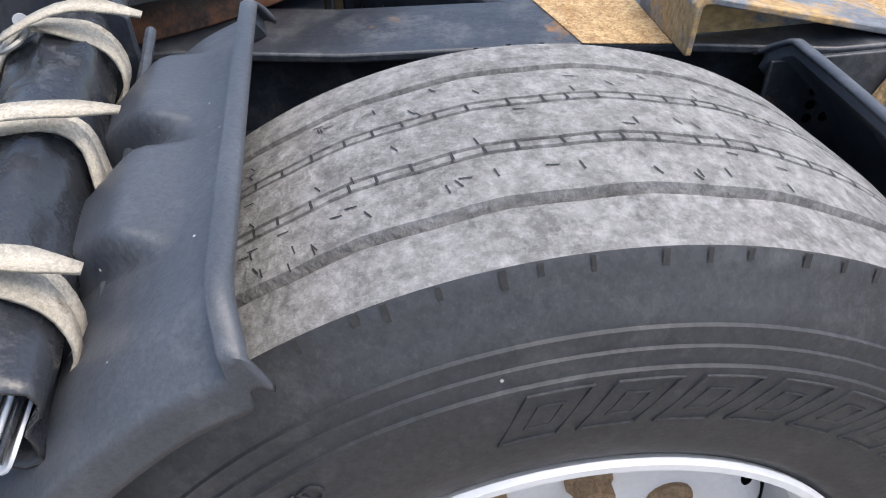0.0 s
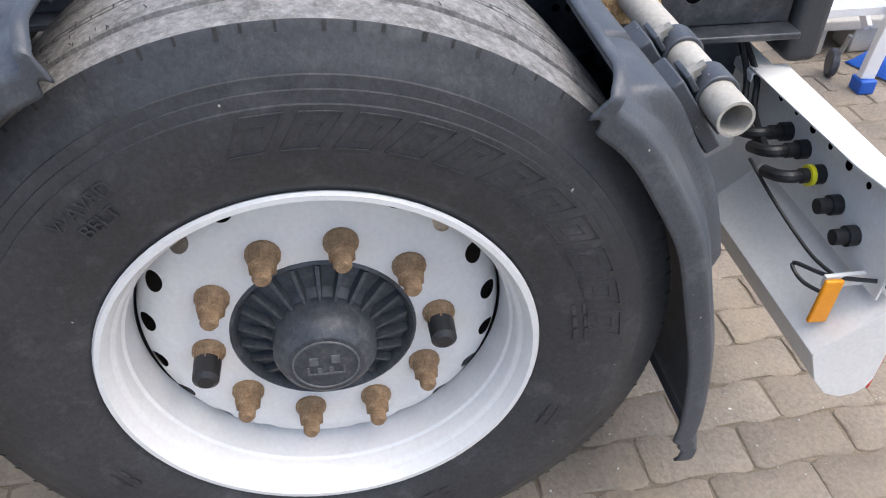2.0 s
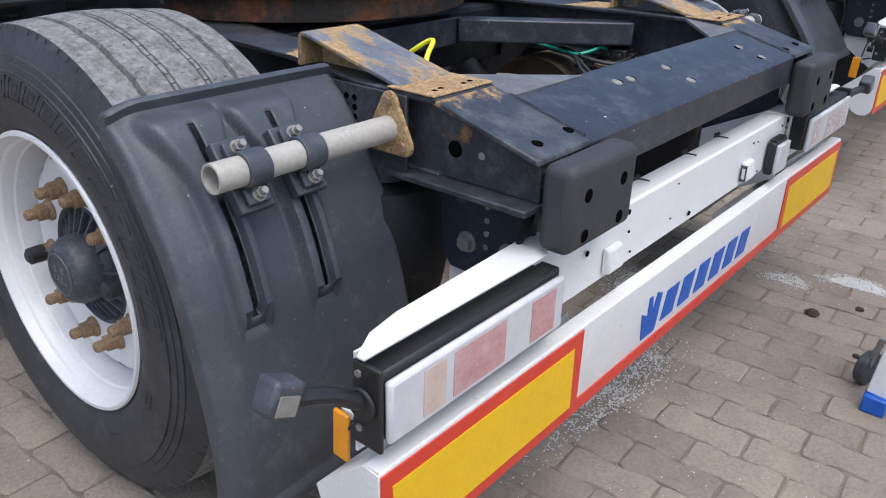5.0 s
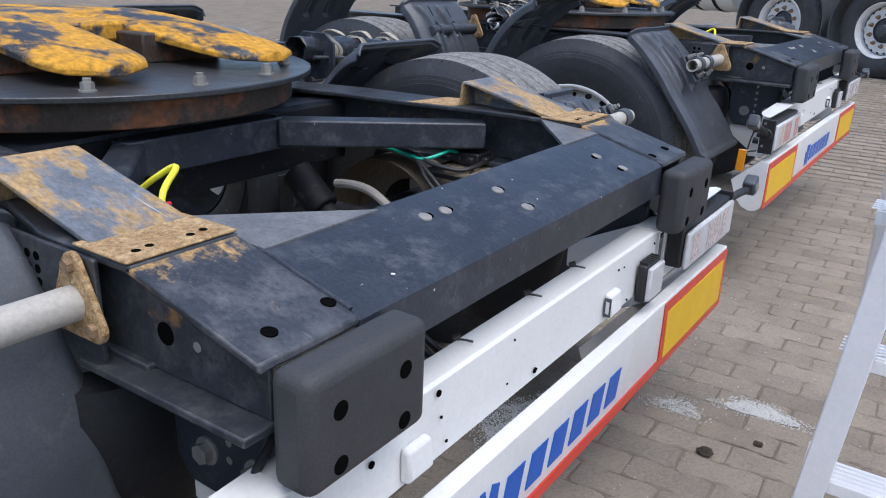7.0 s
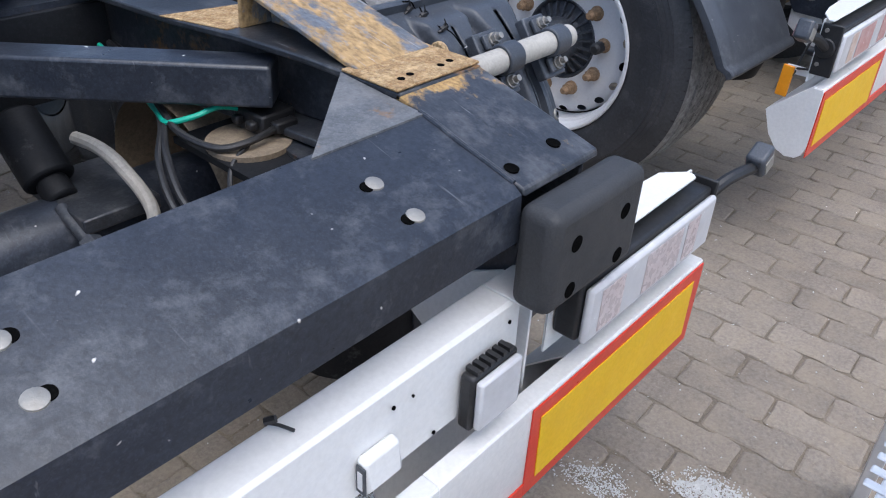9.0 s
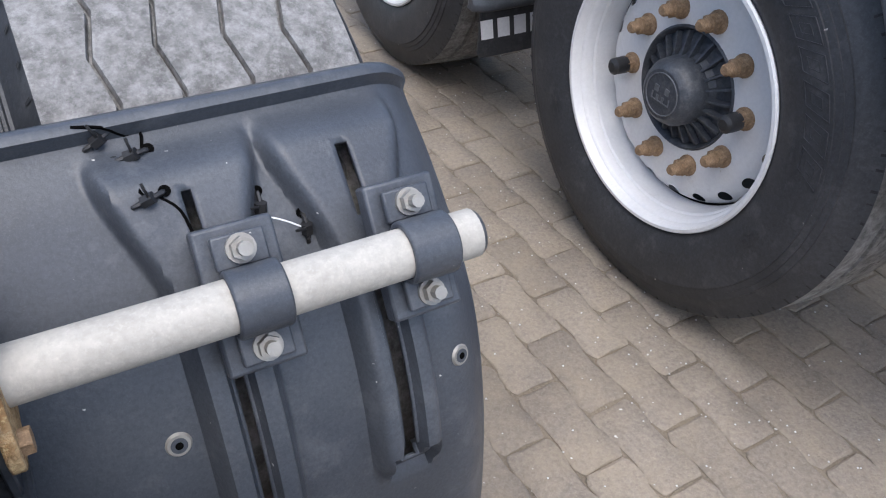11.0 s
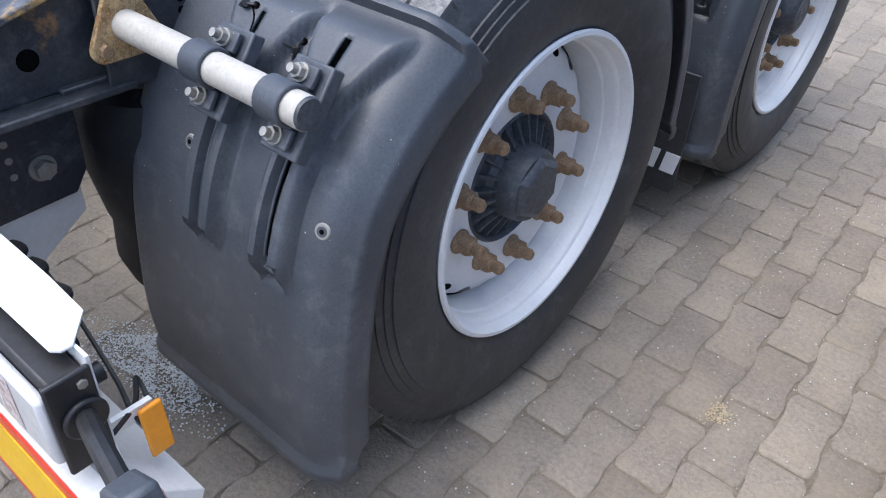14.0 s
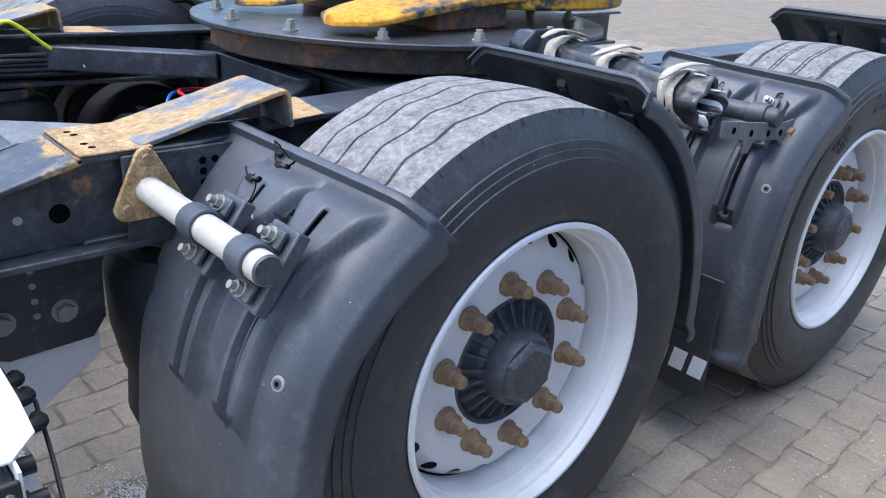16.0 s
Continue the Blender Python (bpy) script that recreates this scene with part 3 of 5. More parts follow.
    for i in range(2):
        for k in range(4):
            bm = B()
            hx = xp + (0.0085 if s > 0 else -0.0005)
            rod(bm, (hx - 0.0005, -0.40 - i * 0.022, 0.875 - k * 0.019), (hx + 0.0005, -0.40 - i * 0.022, 0.875 - k * 0.019), 0.0065, 12)
            part("bolt_hole", bm, VOID, sp)
    # hanger plate with two bolts and five holes
    xh = -0.645 if s < 0 else 0.655
    bm = B()
    prism(bm, [(-0.57, 0.744), (-0.80, 0.744), (-0.785, 0.56), (-0.74, 0.54), (-0.60, 0.545), (-0.575, 0.58)], "x", xh - 0.005, xh + 0.005)
    hp = part("hanger_plate", bm, BLACK, dolly, bevel=0.002)
    for y, z in ((-0.655, 0.611), (-0.754, 0.614)):
        bm = B()
        rod(bm, (xh, y, z), (xh + s * 0.009, y, z), 0.022, 20)
        rod(bm, (xh + s * 0.009, y, z), (xh + s * 0.022, y, z), 0.016, 6)
        part("bolt", bm, STEEL, hp, "grey hexagon bolt")
    for k in range(5):
        bm = B()
        rod(bm, (xh, -0.699, 0.724 - k * 0.028), (xh + s * 0.0058, -0.699, 0.724 - k * 0.028), 0.006, 12)
        part("bolt_hole", bm, STEEL, hp)
    # white bracket below
    bm = B()
    prism(bm, [(-0.60, 0.565), (-0.79, 0.66), (-0.85, 0.66), (-0.85, 0.46), (-0.745, 0.40), (-0.60, 0.50)], "x", xh - s * 0.012 - 0.003, xh - s * 0.012 + 0.003)
    part("bumper_bracket", bm, WHITE_DIRTY, dolly, "white painted steel bumper bracket", bevel=0.001)
    # buffer
    cx = -0.605 if s < 0 else 0.684
    bm = B()
    bz = 0.0 if s < 0 else -0.009
    box(bm, cx - 0.115, cx + 0.115, -0.918, -0.8535, 0.680 + bz, 0.838 + bz)
    bf = part("buffer", bm, BUFFER, dolly, "black rubber dock buffer", bevel=0.018)
    bf.modifiers[0].segments = 4
    for dx in (-0.062, 0.062):
        for dz in (-0.037, 0.037):
            bm = B()
            rod(bm, (cx + dx, -0.9186, 0.745 + dz + bz), (cx + dx, -0.910, 0.745 + dz + bz), 0.0125, 16)
            part("bolt_hole", bm, VOID, bf)
    # air spring
    bm = B()
    prof = [(0.30, 0.07), (0.31, 0.12), (0.36, 0.135), (0.44, 0.128), (0.46, 0.135), (0.55, 0.15), (0.66, 0.15), (0.70, 0.135), (0.715, 0.09)]
    rings = []
    for z, r in prof:
        rings.append([bm.verts.new((s * 0.66 + r * math.cos(q), -0.415 + r * math.sin(q), z)) for q in (2 * math.pi * i / 40 for i in range(40))])
    for u, v in zip(rings, rings[1:]):
        for i in range(40):
            j = (i + 1) % 40
            bm.faces.new((u[i], u[j], v[j], v[i]))
    bm.faces.new(rings[0])
    bm.faces.new(rings[-1])
    part("air_spring", bm, BLACK_DARK, dolly, "black rubber air spring")
    bm = B()
    rod(bm, (s * 0.66, -0.415, 0.715), (s * 0.66, -0.415, 0.744), 0.10, 24)
    part("spring_seat", bm, BLACK_RUST, dolly)

bm = B()
strip(bm, [(-0.662, 0.80), (-0.662, 0.886), (-0.668, 0.8905), (-0.835, 0.8445), (-0.850, 0.834), (-0.853, 0.765), (-0.82, 0.765)], "x", -0.553, 0.583, 0.008)
part("cross_beam", bm, BLACK, dolly, "black painted rear cross beam with scuffs", bevel=0.003)
for pts in ([(-0.552, -0.50), (-0.552, -0.665), (-0.30, -0.665)], [(0.583, -0.50), (0.583, -0.665), (0.385, -0.665)]):
    bm = B()
    vs = [bm.verts.new((x, y, (0.9045 if y > -0.6 else 0.891) - dz)) for dz in (0, 0.008) for x, y in pts]
    for f in ((0, 1, 2), (5, 4, 3), (0, 3, 4, 1), (1, 4, 5, 2), (2, 5, 3, 0)):
        bm.faces.new([vs[i] for i in f])
    part("gusset", bm, GUSSET, dolly, "dusty grey triangular gusset plate")
for x, y, z in ((-0.008, -0.732, 0.874), (-0.012, -0.800, 0.855), (-0.185, -0.732, 0.874), (-0.24, -0.729, 0.875), (0.422, -0.746, 0.870), (0.425, -0.811, 0.852)):
    bm = B()
    n = Vector((0, -0.27, 0.96)).normalized()
    p = Vector((x, y, z)) - n * 0.002
    rod(bm, p, p + n * 0.003, 0.0125, 20, 0.0115)
    rod(bm, p + n * 0.003, p + n * 0.0045, 0.0115, 20, 0.007)
    part("dome_bolt", bm, STEEL, dolly, "grey domed bolt head")
    bm = B()
    hx = 0.010 if x < 0.2 else -0.013
    rod(bm, p + Vector((hx, 0, 0)), p + Vector((hx, 0, 0)) + n * 0.0026, 0.0085, 20)
    part("bolt_slot", bm, VOID, dolly)
for s, xw in ((-1, -0.5535), (1, 0.584)):
    bm = B()
    hose(bm, [(xw, -0.668, 0.8905), (xw + 0.0008, -0.70, 0.8825), (xw - 0.0008, -0.74, 0.8715), (xw + 0.0006, -0.79, 0.8575), (xw, -0.835, 0.8452)], 0.0042, 8, 4)
    part("weld_seam", bm, BLACK, dolly)
for x, y, z in ((-0.567, -0.808, 0.8535), (-0.674, -0.812, 0.8525), (0.707, -0.809, 0.8535), (0.604, -0.814, 0.852)):
    bm = B()
    rod(bm, (x, y, z - 0.006), (x, y - 0.0012, z + 0.0006), 0.0108, 20)
    part("bolt_hole", bm, VOID, dolly)

# K frame, axle, turntable
bm = B()
box(bm, -0.24, 0.24, 0.09, 0.15, 0.79, 0.875)
part("cross_member", bm, BLACK, dolly, bevel=0.004)
for s in (-1, 1):
    bm = B()
    p, q = Vector((s * 0.23, 0.10, 0)), Vector((s * 0.60, -0.32, 0))
    d = (q - p).normalized()
    t = Vector((-d.y, d.x, 0)) * 0.035
    prism(bm, [tuple((v)[:2]) for v in (p + t, q + t, q - t, p - t)], "z", 0.80, 0.872)
    part("diagonal_brace", bm, BLACK, dolly, bevel=0.006)
for ya in AXLES:
    bm = B()
    rod(bm, (-0.80, ya, HUBZ), (0.80, ya, HUBZ), 0.080, 32)
    part("axle_tube", bm, BLACK, dolly, "dark painted axle tube")
TT = (-0.02, 0.61)


def disc(bm, cx, cy, z0, z1, r, segs=96, hole=0.0):
    rings = []
    for z, rr in ((z0, max(hole, 0.001)), (z0, r), (z1, r), (z1, max(hole, 0.001))):
        rings.append([bm.verts.new((cx + rr * math.cos(q), cy + rr * math.sin(q), z)) for q in (2 * math.pi * i / segs for i in range(segs))])
    for u, v in zip(rings, rings[1:] + rings[:1]):
        for i in range(segs):
            j = (i + 1) % segs
            bm.faces.new((u[i], u[j], v[j], v[i]))
    return bm


part("turntable_ring", disc(B(), *TT, 0.907, 0.975, 0.575, hole=0.45), RING, dolly, "rusty slewing ring", bevel=0.004)
part("turntable_plate", disc(B(), *TT, 0.975, 0.99, 0.63), PLATE, dolly, "dark steel turntable plate", bevel=0.003)


# ---- mudguards ----
REAR_LINE = [(-0.285, 0.945), (-0.340, 0.922), (-0.400, 0.868), (-0.455, 0.792), (-0.505, 0.700), (-0.543, 0.580), (-0.563, 0.450), (-0.568, 0.320), (-0.560, 0.212)]
FRONT_LINE = [(0.234, 1.014), (0.300, 0.985), (0.370, 0.930), (0.440, 0.850), (0.500, 0.745), (0.540, 0.620), (0.560, 0.500), (0.560, 0.400)]


SHEET = []


def smoothstep(a, b, v):
    t = min(1, max(0, (v - a) / (b - a)))
    return t * t * (3 - 2 * t)


def fender(side, line, shift, xi, xo, ridges, slots, warp=0.0, skirt=0.058, seed=3, owner=None):
    """A moulded quarter mudguard: a curved sheet with a rolled outer skirt, pressed ridges and open slots."""
    path = smooth_line([(0, y + shift[0], z + shift[1]) for y, z in line], 13)
    ns, nu = len(path), 118
    front = line[0][0] > 0
    bm, grid = B(), []
    for i, p in enumerate(path):
        d = (path[min(i + 1, ns - 1)] - path[max(i - 1, 0)]).normalized()
        out = Vector((0, d.z, -d.y)) if front else Vector((0, -d.z, d.y))
        if out.dot(Vector((0, p.y - shift[0], p.z - 0.5 - shift[1]))) < 0:
            out = -out
        s = i / (ns - 1)
        row = []
        for j in range(nu):
            u = j / (nu - 1)
            x = xi + (xo - xi) * min(1.0, u / 0.955)
            h = 0.0
            if u > 0.84:
                h -= skirt * ((u - 0.84) / 0.16) ** 2.2 * (1 if s < 0.93 else 0.75)
            if u < 0.07:
                h -= 0.035 * ((0.07 - u) / 0.07) ** 1.6
            for xr, s0, s1 in ridges:
                w = abs(x - xr)
                hw = 0.026 + 0.036 * smoothstep(0.30, 0.08, s)
                h += 0.027 * smoothstep(hw + 0.013, hw, w) * smoothstep(s0, s0 + 0.075, s) * smoothstep(s1, s1 - 0.05, s)
                if s > 0.27 and w < 0.012 and s0 < s < s1 - 0.045:
                    h -= 0.013
                if s1 - 0.05 < s < s1 - 0.012 and w < 0.024:
                    h -= 0.012
            h += 0.016 * smoothstep(0.046, 0.034, s) - 0.008 * smoothstep(0.020, 0.0, s) + 0.010 * smoothstep(0.945, 0.958, s) - 0.006 * smoothstep(0.985, 1.0, s)
            h += 0.004 * math.exp(-((u - 0.955) / 0.012) ** 2)
            h += 0.003 * noise.noise(Vector((x * 4, s * 5, seed)))
            w = warp * smoothstep(0.5, 0.0, s) * u
            q = p + out * h + Vector((0, w, -0.55 * w))
            row.append(bm.verts.new((side * x, q.y, q.z)))
        grid.append(row)
    for i in range(ns - 1):
        for j in range(nu - 1):
            s, x = (i + 0.5) / (ns - 1), xi + (xo - xi) * min(1.0, (j + 0.5) / (nu - 1) / 0.955)
            if any(abs(x - xs) < 0.0058 and s0 < s < s1 for xs, s0, s1 in slots):
                continue
            bm.faces.new((grid[i][j], grid[i][j + 1], grid[i + 1][j + 1], grid[i + 1][j]))
    SHEET.append([v.co.copy() for row in grid for v in row])
    return part("mudguard", bm, FENDER, owner or dolly, "dark grey plastic quarter mudguard, scuffed", thick=0.005, sharp=50)


def washer(parent, p, n, r=0.013):
    bm = B()
    p, n = Vector(p), Vector(n).normalized()
    rod(bm, p, p + n * 0.0025, r, 24, r * 0.85)
    rv = part("rivet", bm, STEEL, parent, "round grey fender rivet")
    bm = B()
    rod(bm, p + n * 0.0024, p + n * 0.0032, r * 0.62, 20)
    part("rivet_ring", bm, FENDER, rv)
    bm = B()
    rod(bm, p + n * 0.0030, p + n * 0.0038, r * 0.30, 12)
    part("rivet_hole", bm, VOID, rv)


def guard_pipe(side, x0, x1, y, z, clamps, material, capped, rp=0.0245):
    """The mudguard pipe with its clamps, bolts and root flange."""
    bm = B()
    rod(bm, (side * x0, y, z), (side * x1, y, z), rp, 32)
    if not capped:
        top = [f for f in bm.faces if len(f.verts) > 4 and abs(f.calc_center_median().x - side * x1) < 1e-4]
        r = bmesh.ops.inset_individual(bm, faces=top, thickness=0.004)
        ext = bmesh.ops.extrude_face_region(bm, geom=top)
        vs = [v for v in ext["geom"] if isinstance(v, bmesh.types.BMVert)]
        bmesh.ops.translate(bm, verts=vs, vec=(-side * 0.09, 0, 0))
        bmesh.ops.delete(bm, geom=top, context="FACES")
    pipe = part("guard_pipe", bm, material, dolly, "weathered galvanised mudguard pipe")
    if capped:
        bm = B()
        rod(bm, (side * x1, y, z), (side * (x1 + 0.004), y, z), rp - 0.0005, 32, rp - 0.0025)
        part("end_cap", bm, HUB, pipe, "dark plastic end cap")
    n = Vector((0, -0.80, 0.58)).normalized()
    t = Vector((0, 0.58, 0.80)).normalized()
    for xc in clamps:
        bm = B()
        k = 24
        prof = [(xc - 0.022, rp + 0.001), (xc - 0.022, rp + 0.006), (xc + 0.022, rp + 0.006), (xc + 0.022, rp + 0.001)]
        lathe(bm, [(side * a, r) for a, r in prof], (y, z), k)
        c = Vector((side * xc, y, z)) - n * 0.018
        for e in (-1, 1):
            a, b = c + t * e * 0.026, c + t * e * 0.054
            vs = []
            for q in (a, b):
                for dx in (-0.022, 0.022):
                    for dn in (-0.004, 0.004):
                        vs.append(bm.verts.new(q + Vector((dx, 0, 0)) + n * dn))
            for f in ((0, 1, 3, 2), (4, 6, 7, 5), (0, 4, 5, 1), (2, 3, 7, 6), (0, 2, 6, 4), (1, 5, 7, 3)):
                bm.faces.new([vs[i] for i in f])
        cl = part("pipe_clamp", bm, FENDER, pipe, "black steel pipe clamp", bevel=0.002)
        # block behind the clamp and its two bolts
        bm = B()
        c2 = c - n * 0.018
        vs = []
        for tt in (-0.062, 0.062):
            for dx in (-0.034, 0.034):
                for dn in (-0.012, 0.010):
                    vs.append(bm.verts.new(c2 + t * tt + Vector((dx, 0, 0)) + n * dn))
        for f in ((0, 1, 3, 2), (4, 6, 7, 5), (0, 4, 5, 1), (2, 3, 7, 6), (0, 2, 6, 4), (1, 5, 7, 3)):
            bm.faces.new([vs[i] for i in f])
        part("clamp_block", bm, FENDER, pipe, bevel=0.003)
        for e in (-1, 1):
            bm = B()
            q = c + t * e * 0.041 + n * 0.004
            rod(bm, q, q + n * 0.004, 0.0125, 16)
            rod(bm, q + n * 0.004, q + n * 0.013, 0.010, 6)
            rod(bm, q + n * 0.013, q + n * 0.023, 0.006, 10)
            part("clamp_bolt", bm, STEEL, pipe, "galvanised bolt with nut")
    bm = B()
    pts = []
    for q0, r, cy, cz in ((90, 0.018, 0, 0.052), (210, 0.020, -0.038, -0.028), (330, 0.020, 0.038, -0.028)):
        for k in range(7):
            q = radians(q0 - 60 + k * 20)
            pts.append((y + cy + r * math.cos(q), z + cz + r * math.sin(q)))
    prism(bm, pts, "x", *sorted((side * (x0 - 0.002), side * (x0 + 0.008))))
    fl = part("pipe_flange", bm, RUST, pipe, "rusted triangular pipe flange", bevel=0.002)
    for cy, cz in ((0, 0.052), (-0.038, -0.028), (0.038, -0.028)):
        bm = B()
        rod(bm, (side * (x0 + 0.008), y + cy, z + cz), (side * (x0 + 0.016), y + cy, z + cz), 0.010, 6)
        part("flange_bolt", bm, RUST_NUT, pipe)
    return pipe


R1, R2 = 0.945, 1.095
LO = [(R1, 0.31, 0.560), (R2, 0.315, 0.560), (R1, 0.140, 0.240), (R2, 0.132, 0.235)]
for side in (-1, 1):
    for k, ya in enumerate(AXLES):
        sh = (ya - AXLES[0], 0.0 if k == 0 else 0.045)
        foot = [(y - (0.022 * smoothstep(0.60, 0.30, z) if side < 0 else 0.0), z) for y, z in REAR_LINE[1:]]
        g = fender(side, foot, sh, 0.715, 1.211 if side > 0 else 1.195, [(R1, 0.060, 0.600), (R2, 0.055, 0.595)], LO, 0.05 if side > 0 else 0.0, 0.085 if side > 0 else 0.055, 3 + k + side)
        for x, z in ((0.885, 0.691), (1.167, 0.675)) if side > 0 else ():
            p = min(SHEET[-1], key=lambda v: (v.x - x) ** 2 + (v.z - z - sh[1]) ** 2)
            out = Vector((0.30 if x > 1 else 0, -0.90, 0.36)).normalized()
            washer(g, p + out * 0.0022, out, 0.012)
        f = fender(side, FRONT_LINE, (sh[0], 0.0 if k == 0 else 0.045), 0.715, 1.185 if side > 0 else 1.207, [(0.86, 0.10, 0.55), (1.02, 0.10, 0.55)], [], 0.0, 0.05, 9 + k)
        guard_pipe(side, 0.775 if side > 0 else 0.740, 1.163 if side > 0 else 1.136, -0.520 + sh[0], (0.843 if side > 0 else 0.836) + sh[1], (0.966, 1.116) if side > 0 else (0.945, 1.06),
                   ZINC if k == 0 else HUB, side > 0 or k == 1, 0.0222 if side > 0 else 0.0245)

# cracks in the right rear guard and the ties holding it together
guard_sheet = next(pts for pts in SHEET if max(p.x for p in pts) > 1.2 and min(p.y for p in pts) < -0.5 and min(p.y for p in pts) > -0.7)


def on_guard(x, z):
    return min(guard_sheet, key=lambda p: (p.x - x) ** 2 + (p.z - z) ** 2)


T, N = Vector((0, 0.58, 0.80)).normalized(), Vector((0, -0.80, 0.58)).normalized()
for x, z, turn in ((0.893, 0.902, 1.1), (0.915, 0.890, 1.4), (0.914, 0.876, 1.3), (1.008, 0.838, 0.1), (1.043, 0.812, 0.05)):
    bm = B()
    p = on_guard(x, z) + N * 0.002
    d = T * math.cos(turn) + Vector((1, 0, 0)) * math.sin(turn)
    hose(bm, [p - d * 0.014 - N * 0.008, p - d * 0.013 + N * 0.003, p + N * 0.006, p + d * 0.013 + N * 0.003, p + d * 0.014 - N * 0.008], 0.0024, 6, 3)
    rod(bm, p + N * 0.004 - d * 0.005, p + N * 0.009 + d * 0.004, 0.0058, 6)
    hose(bm, [p + N * 0.007, p + N * 0.016 - d.cross(N) * 0.006, p + N * 0.020 - d.cross(N) * 0.014], 0.0014, 5, 3)
    part("cable_tie", bm, CABLE, dolly, "black cable tie through the cracked mudguard")
    for e in (-1, 1):
        bm = B()
        q = p + d * 0.015 * e
        rod(bm, q - N * 0.003, q + N * 0.0012, 0.0052, 12)
        part("tie_hole", bm, VOID, dolly)
for mt, r, pts in ((VOID, 0.0016, ((0.877, 0.925), (0.897, 0.913), (0.915, 0.905), (0.929, 0.902), (0.922, 0.890), (0.911, 0.881), (0.925, 0.874), (0.938, 0.866), (0.942, 0.850))),
                   (SACK, 0.0012, ((0.947, 0.845), (0.962, 0.842), (0.972, 0.836), (0.985, 0.834), (1.000, 0.831), (1.020, 0.825), (1.043, 0.816)))):
    bm = B()
    hose(bm, [on_guard(x, z) + N * 0.0022 for x, z in pts], r, 5, 3)
    part("crack", bm, mt, dolly, "jagged crack in the mudguard")

# ---- bumper ----
bm = B()
strip(bm, [(-0.797, 0.650), (-0.797, 0.6645), (-0.80, 0.668), (-0.850, 0.668), (-0.856, 0.663), (-0.858, 0.53), (-0.84, 0.523)], "x", -0.72, 0.60, 0.004)
part("bumper_beam", bm, WHITE, dolly, "white painted folded steel bumper beam", bevel=0.001)
bm = B()
TROUGH = [(-0.868, 0.482), (-0.897, 0.482), (-0.9, 0.478), (-0.9, 0.31), (-0.893, 0.288), (-0.877, 0.275), (-0.85, 0.272), (-0.82, 0.285), (-0.79, 0.322), (-0.765, 0.388)]
strip(bm, TROUGH[:5] + [(-0.88, 0.277), (-0.868, 0.274)], "x", -0.42, 0.39, 0.004)
part("bumper_board", bm, WHITE, dolly, "white bumper board with coloured stripes", bevel=0.0008)
for s, a, b in ((-1, -1.155, -0.4205), (1, 0.3905, 1.178)):
    bm = B()
    strip(bm, TROUGH, "x", a, b, 0.004)
    end = part("bumper_end", bm, WHITE_DIRTY, dolly, bevel=0.0008)
    bm = B()
    xe = a if s < 0 else b
    prism(bm, [(-0.8675, 0.4805), (-0.8995, 0.478)] + TROUGH[3:], "x", *sorted((xe, xe + s * 0.003)))
    part("end_cap", bm, WHITE_DIRTY, end, bevel=0.0008)
    bm = B()
    strip(bm, [(-0.7655, 0.389), (-0.8675, 0.4805), (-0.872, 0.4822)], "x", *sorted((s * 0.74, xe)), 0.003)
    part("trough_cover", bm, WHITE_DIRTY, dolly)
    # reflective board: red field with yellow centre
    x0, x1 = (-1.155, -0.595) if s < 0 else (0.602, 1.178)
    bm = B()
    box(bm, x0, x1, -0.9035, -0.9005, 0.283, 0.474)
    rb = part("rear_marking", bm, RED, dolly, "red and yellow reflective rear marking board")
    bm = B()
    prism(bm, [(x0 + 0.028, 0.31), (x1 - 0.028, 0.31), (x1 - 0.034, 0.447), (x0 + 0.022, 0.447)], "y", -0.9052, -0.9036)
    part("yellow_field", bm, YELLOW, rb, "yellow reflective field")
    # lamp bracket plate and the upper end plate with cut corner
    x0, x1 = (-1.145, -0.70) if s < 0 else (0.70, 1.150)
    bm = B()
    box(bm, x0, x1, -0.846, -0.842, 0.500, 0.668)
    br = part("lamp_bracket", bm, WHITE, dolly, "white lamp bracket plate")
    for k in range(7):
        bm = B()
        xx = x0 + 0.05 + k * 0.056
        rod(bm, (xx, -0.8415, 0.64), (xx, -0.8425, 0.64), 0.006 if k % 2 else 0.009, 12)
        part("bolt_hole", bm, VOID, br)
    bm = B()
    xa, xb = (-1.155, -0.70) if s < 0 else (0.58, 1.130)
    if s < 0:
        pts = [(xa, -0.872), (xb, -0.872), (xb, -0.800), (-1.03, -0.815), (-1.10, -0.828), (xa, -0.858)]
    else:
        pts = [(1.118, -0.868), (xa, -0.872), (xa, -0.803), (1.0, -0.806), (1.085, -0.810), (1.128, -0.846), (1.128, -0.860)]
    prism(bm, pts, "z", 0.6685, 0.6725)
    part("bumper_top", bm, WHITE, dolly, "white folded top plate over the tail lamp", bevel=0.001)
    # tail lamp
    l0, l1 = (-1.145, -0.69) if s < 0 else (0.712, 1.150)
    bm = B()
    box(bm, l0, l1, -0.892, -0.848, 0.538, 0.650)
    lamp = part("tail_lamp", bm, CABLE, dolly, "black tail lamp housing", bevel=0.006)
    bm = B()
    box(bm, l0 + 0.004, l1 - 0.004, -0.9075, -0.8925, 0.536, 0.640)
    part("lens", bm, LENS_CLEAR, lamp, "clear dusty lamp lens", bevel=0.007)
    w = l1 - l0
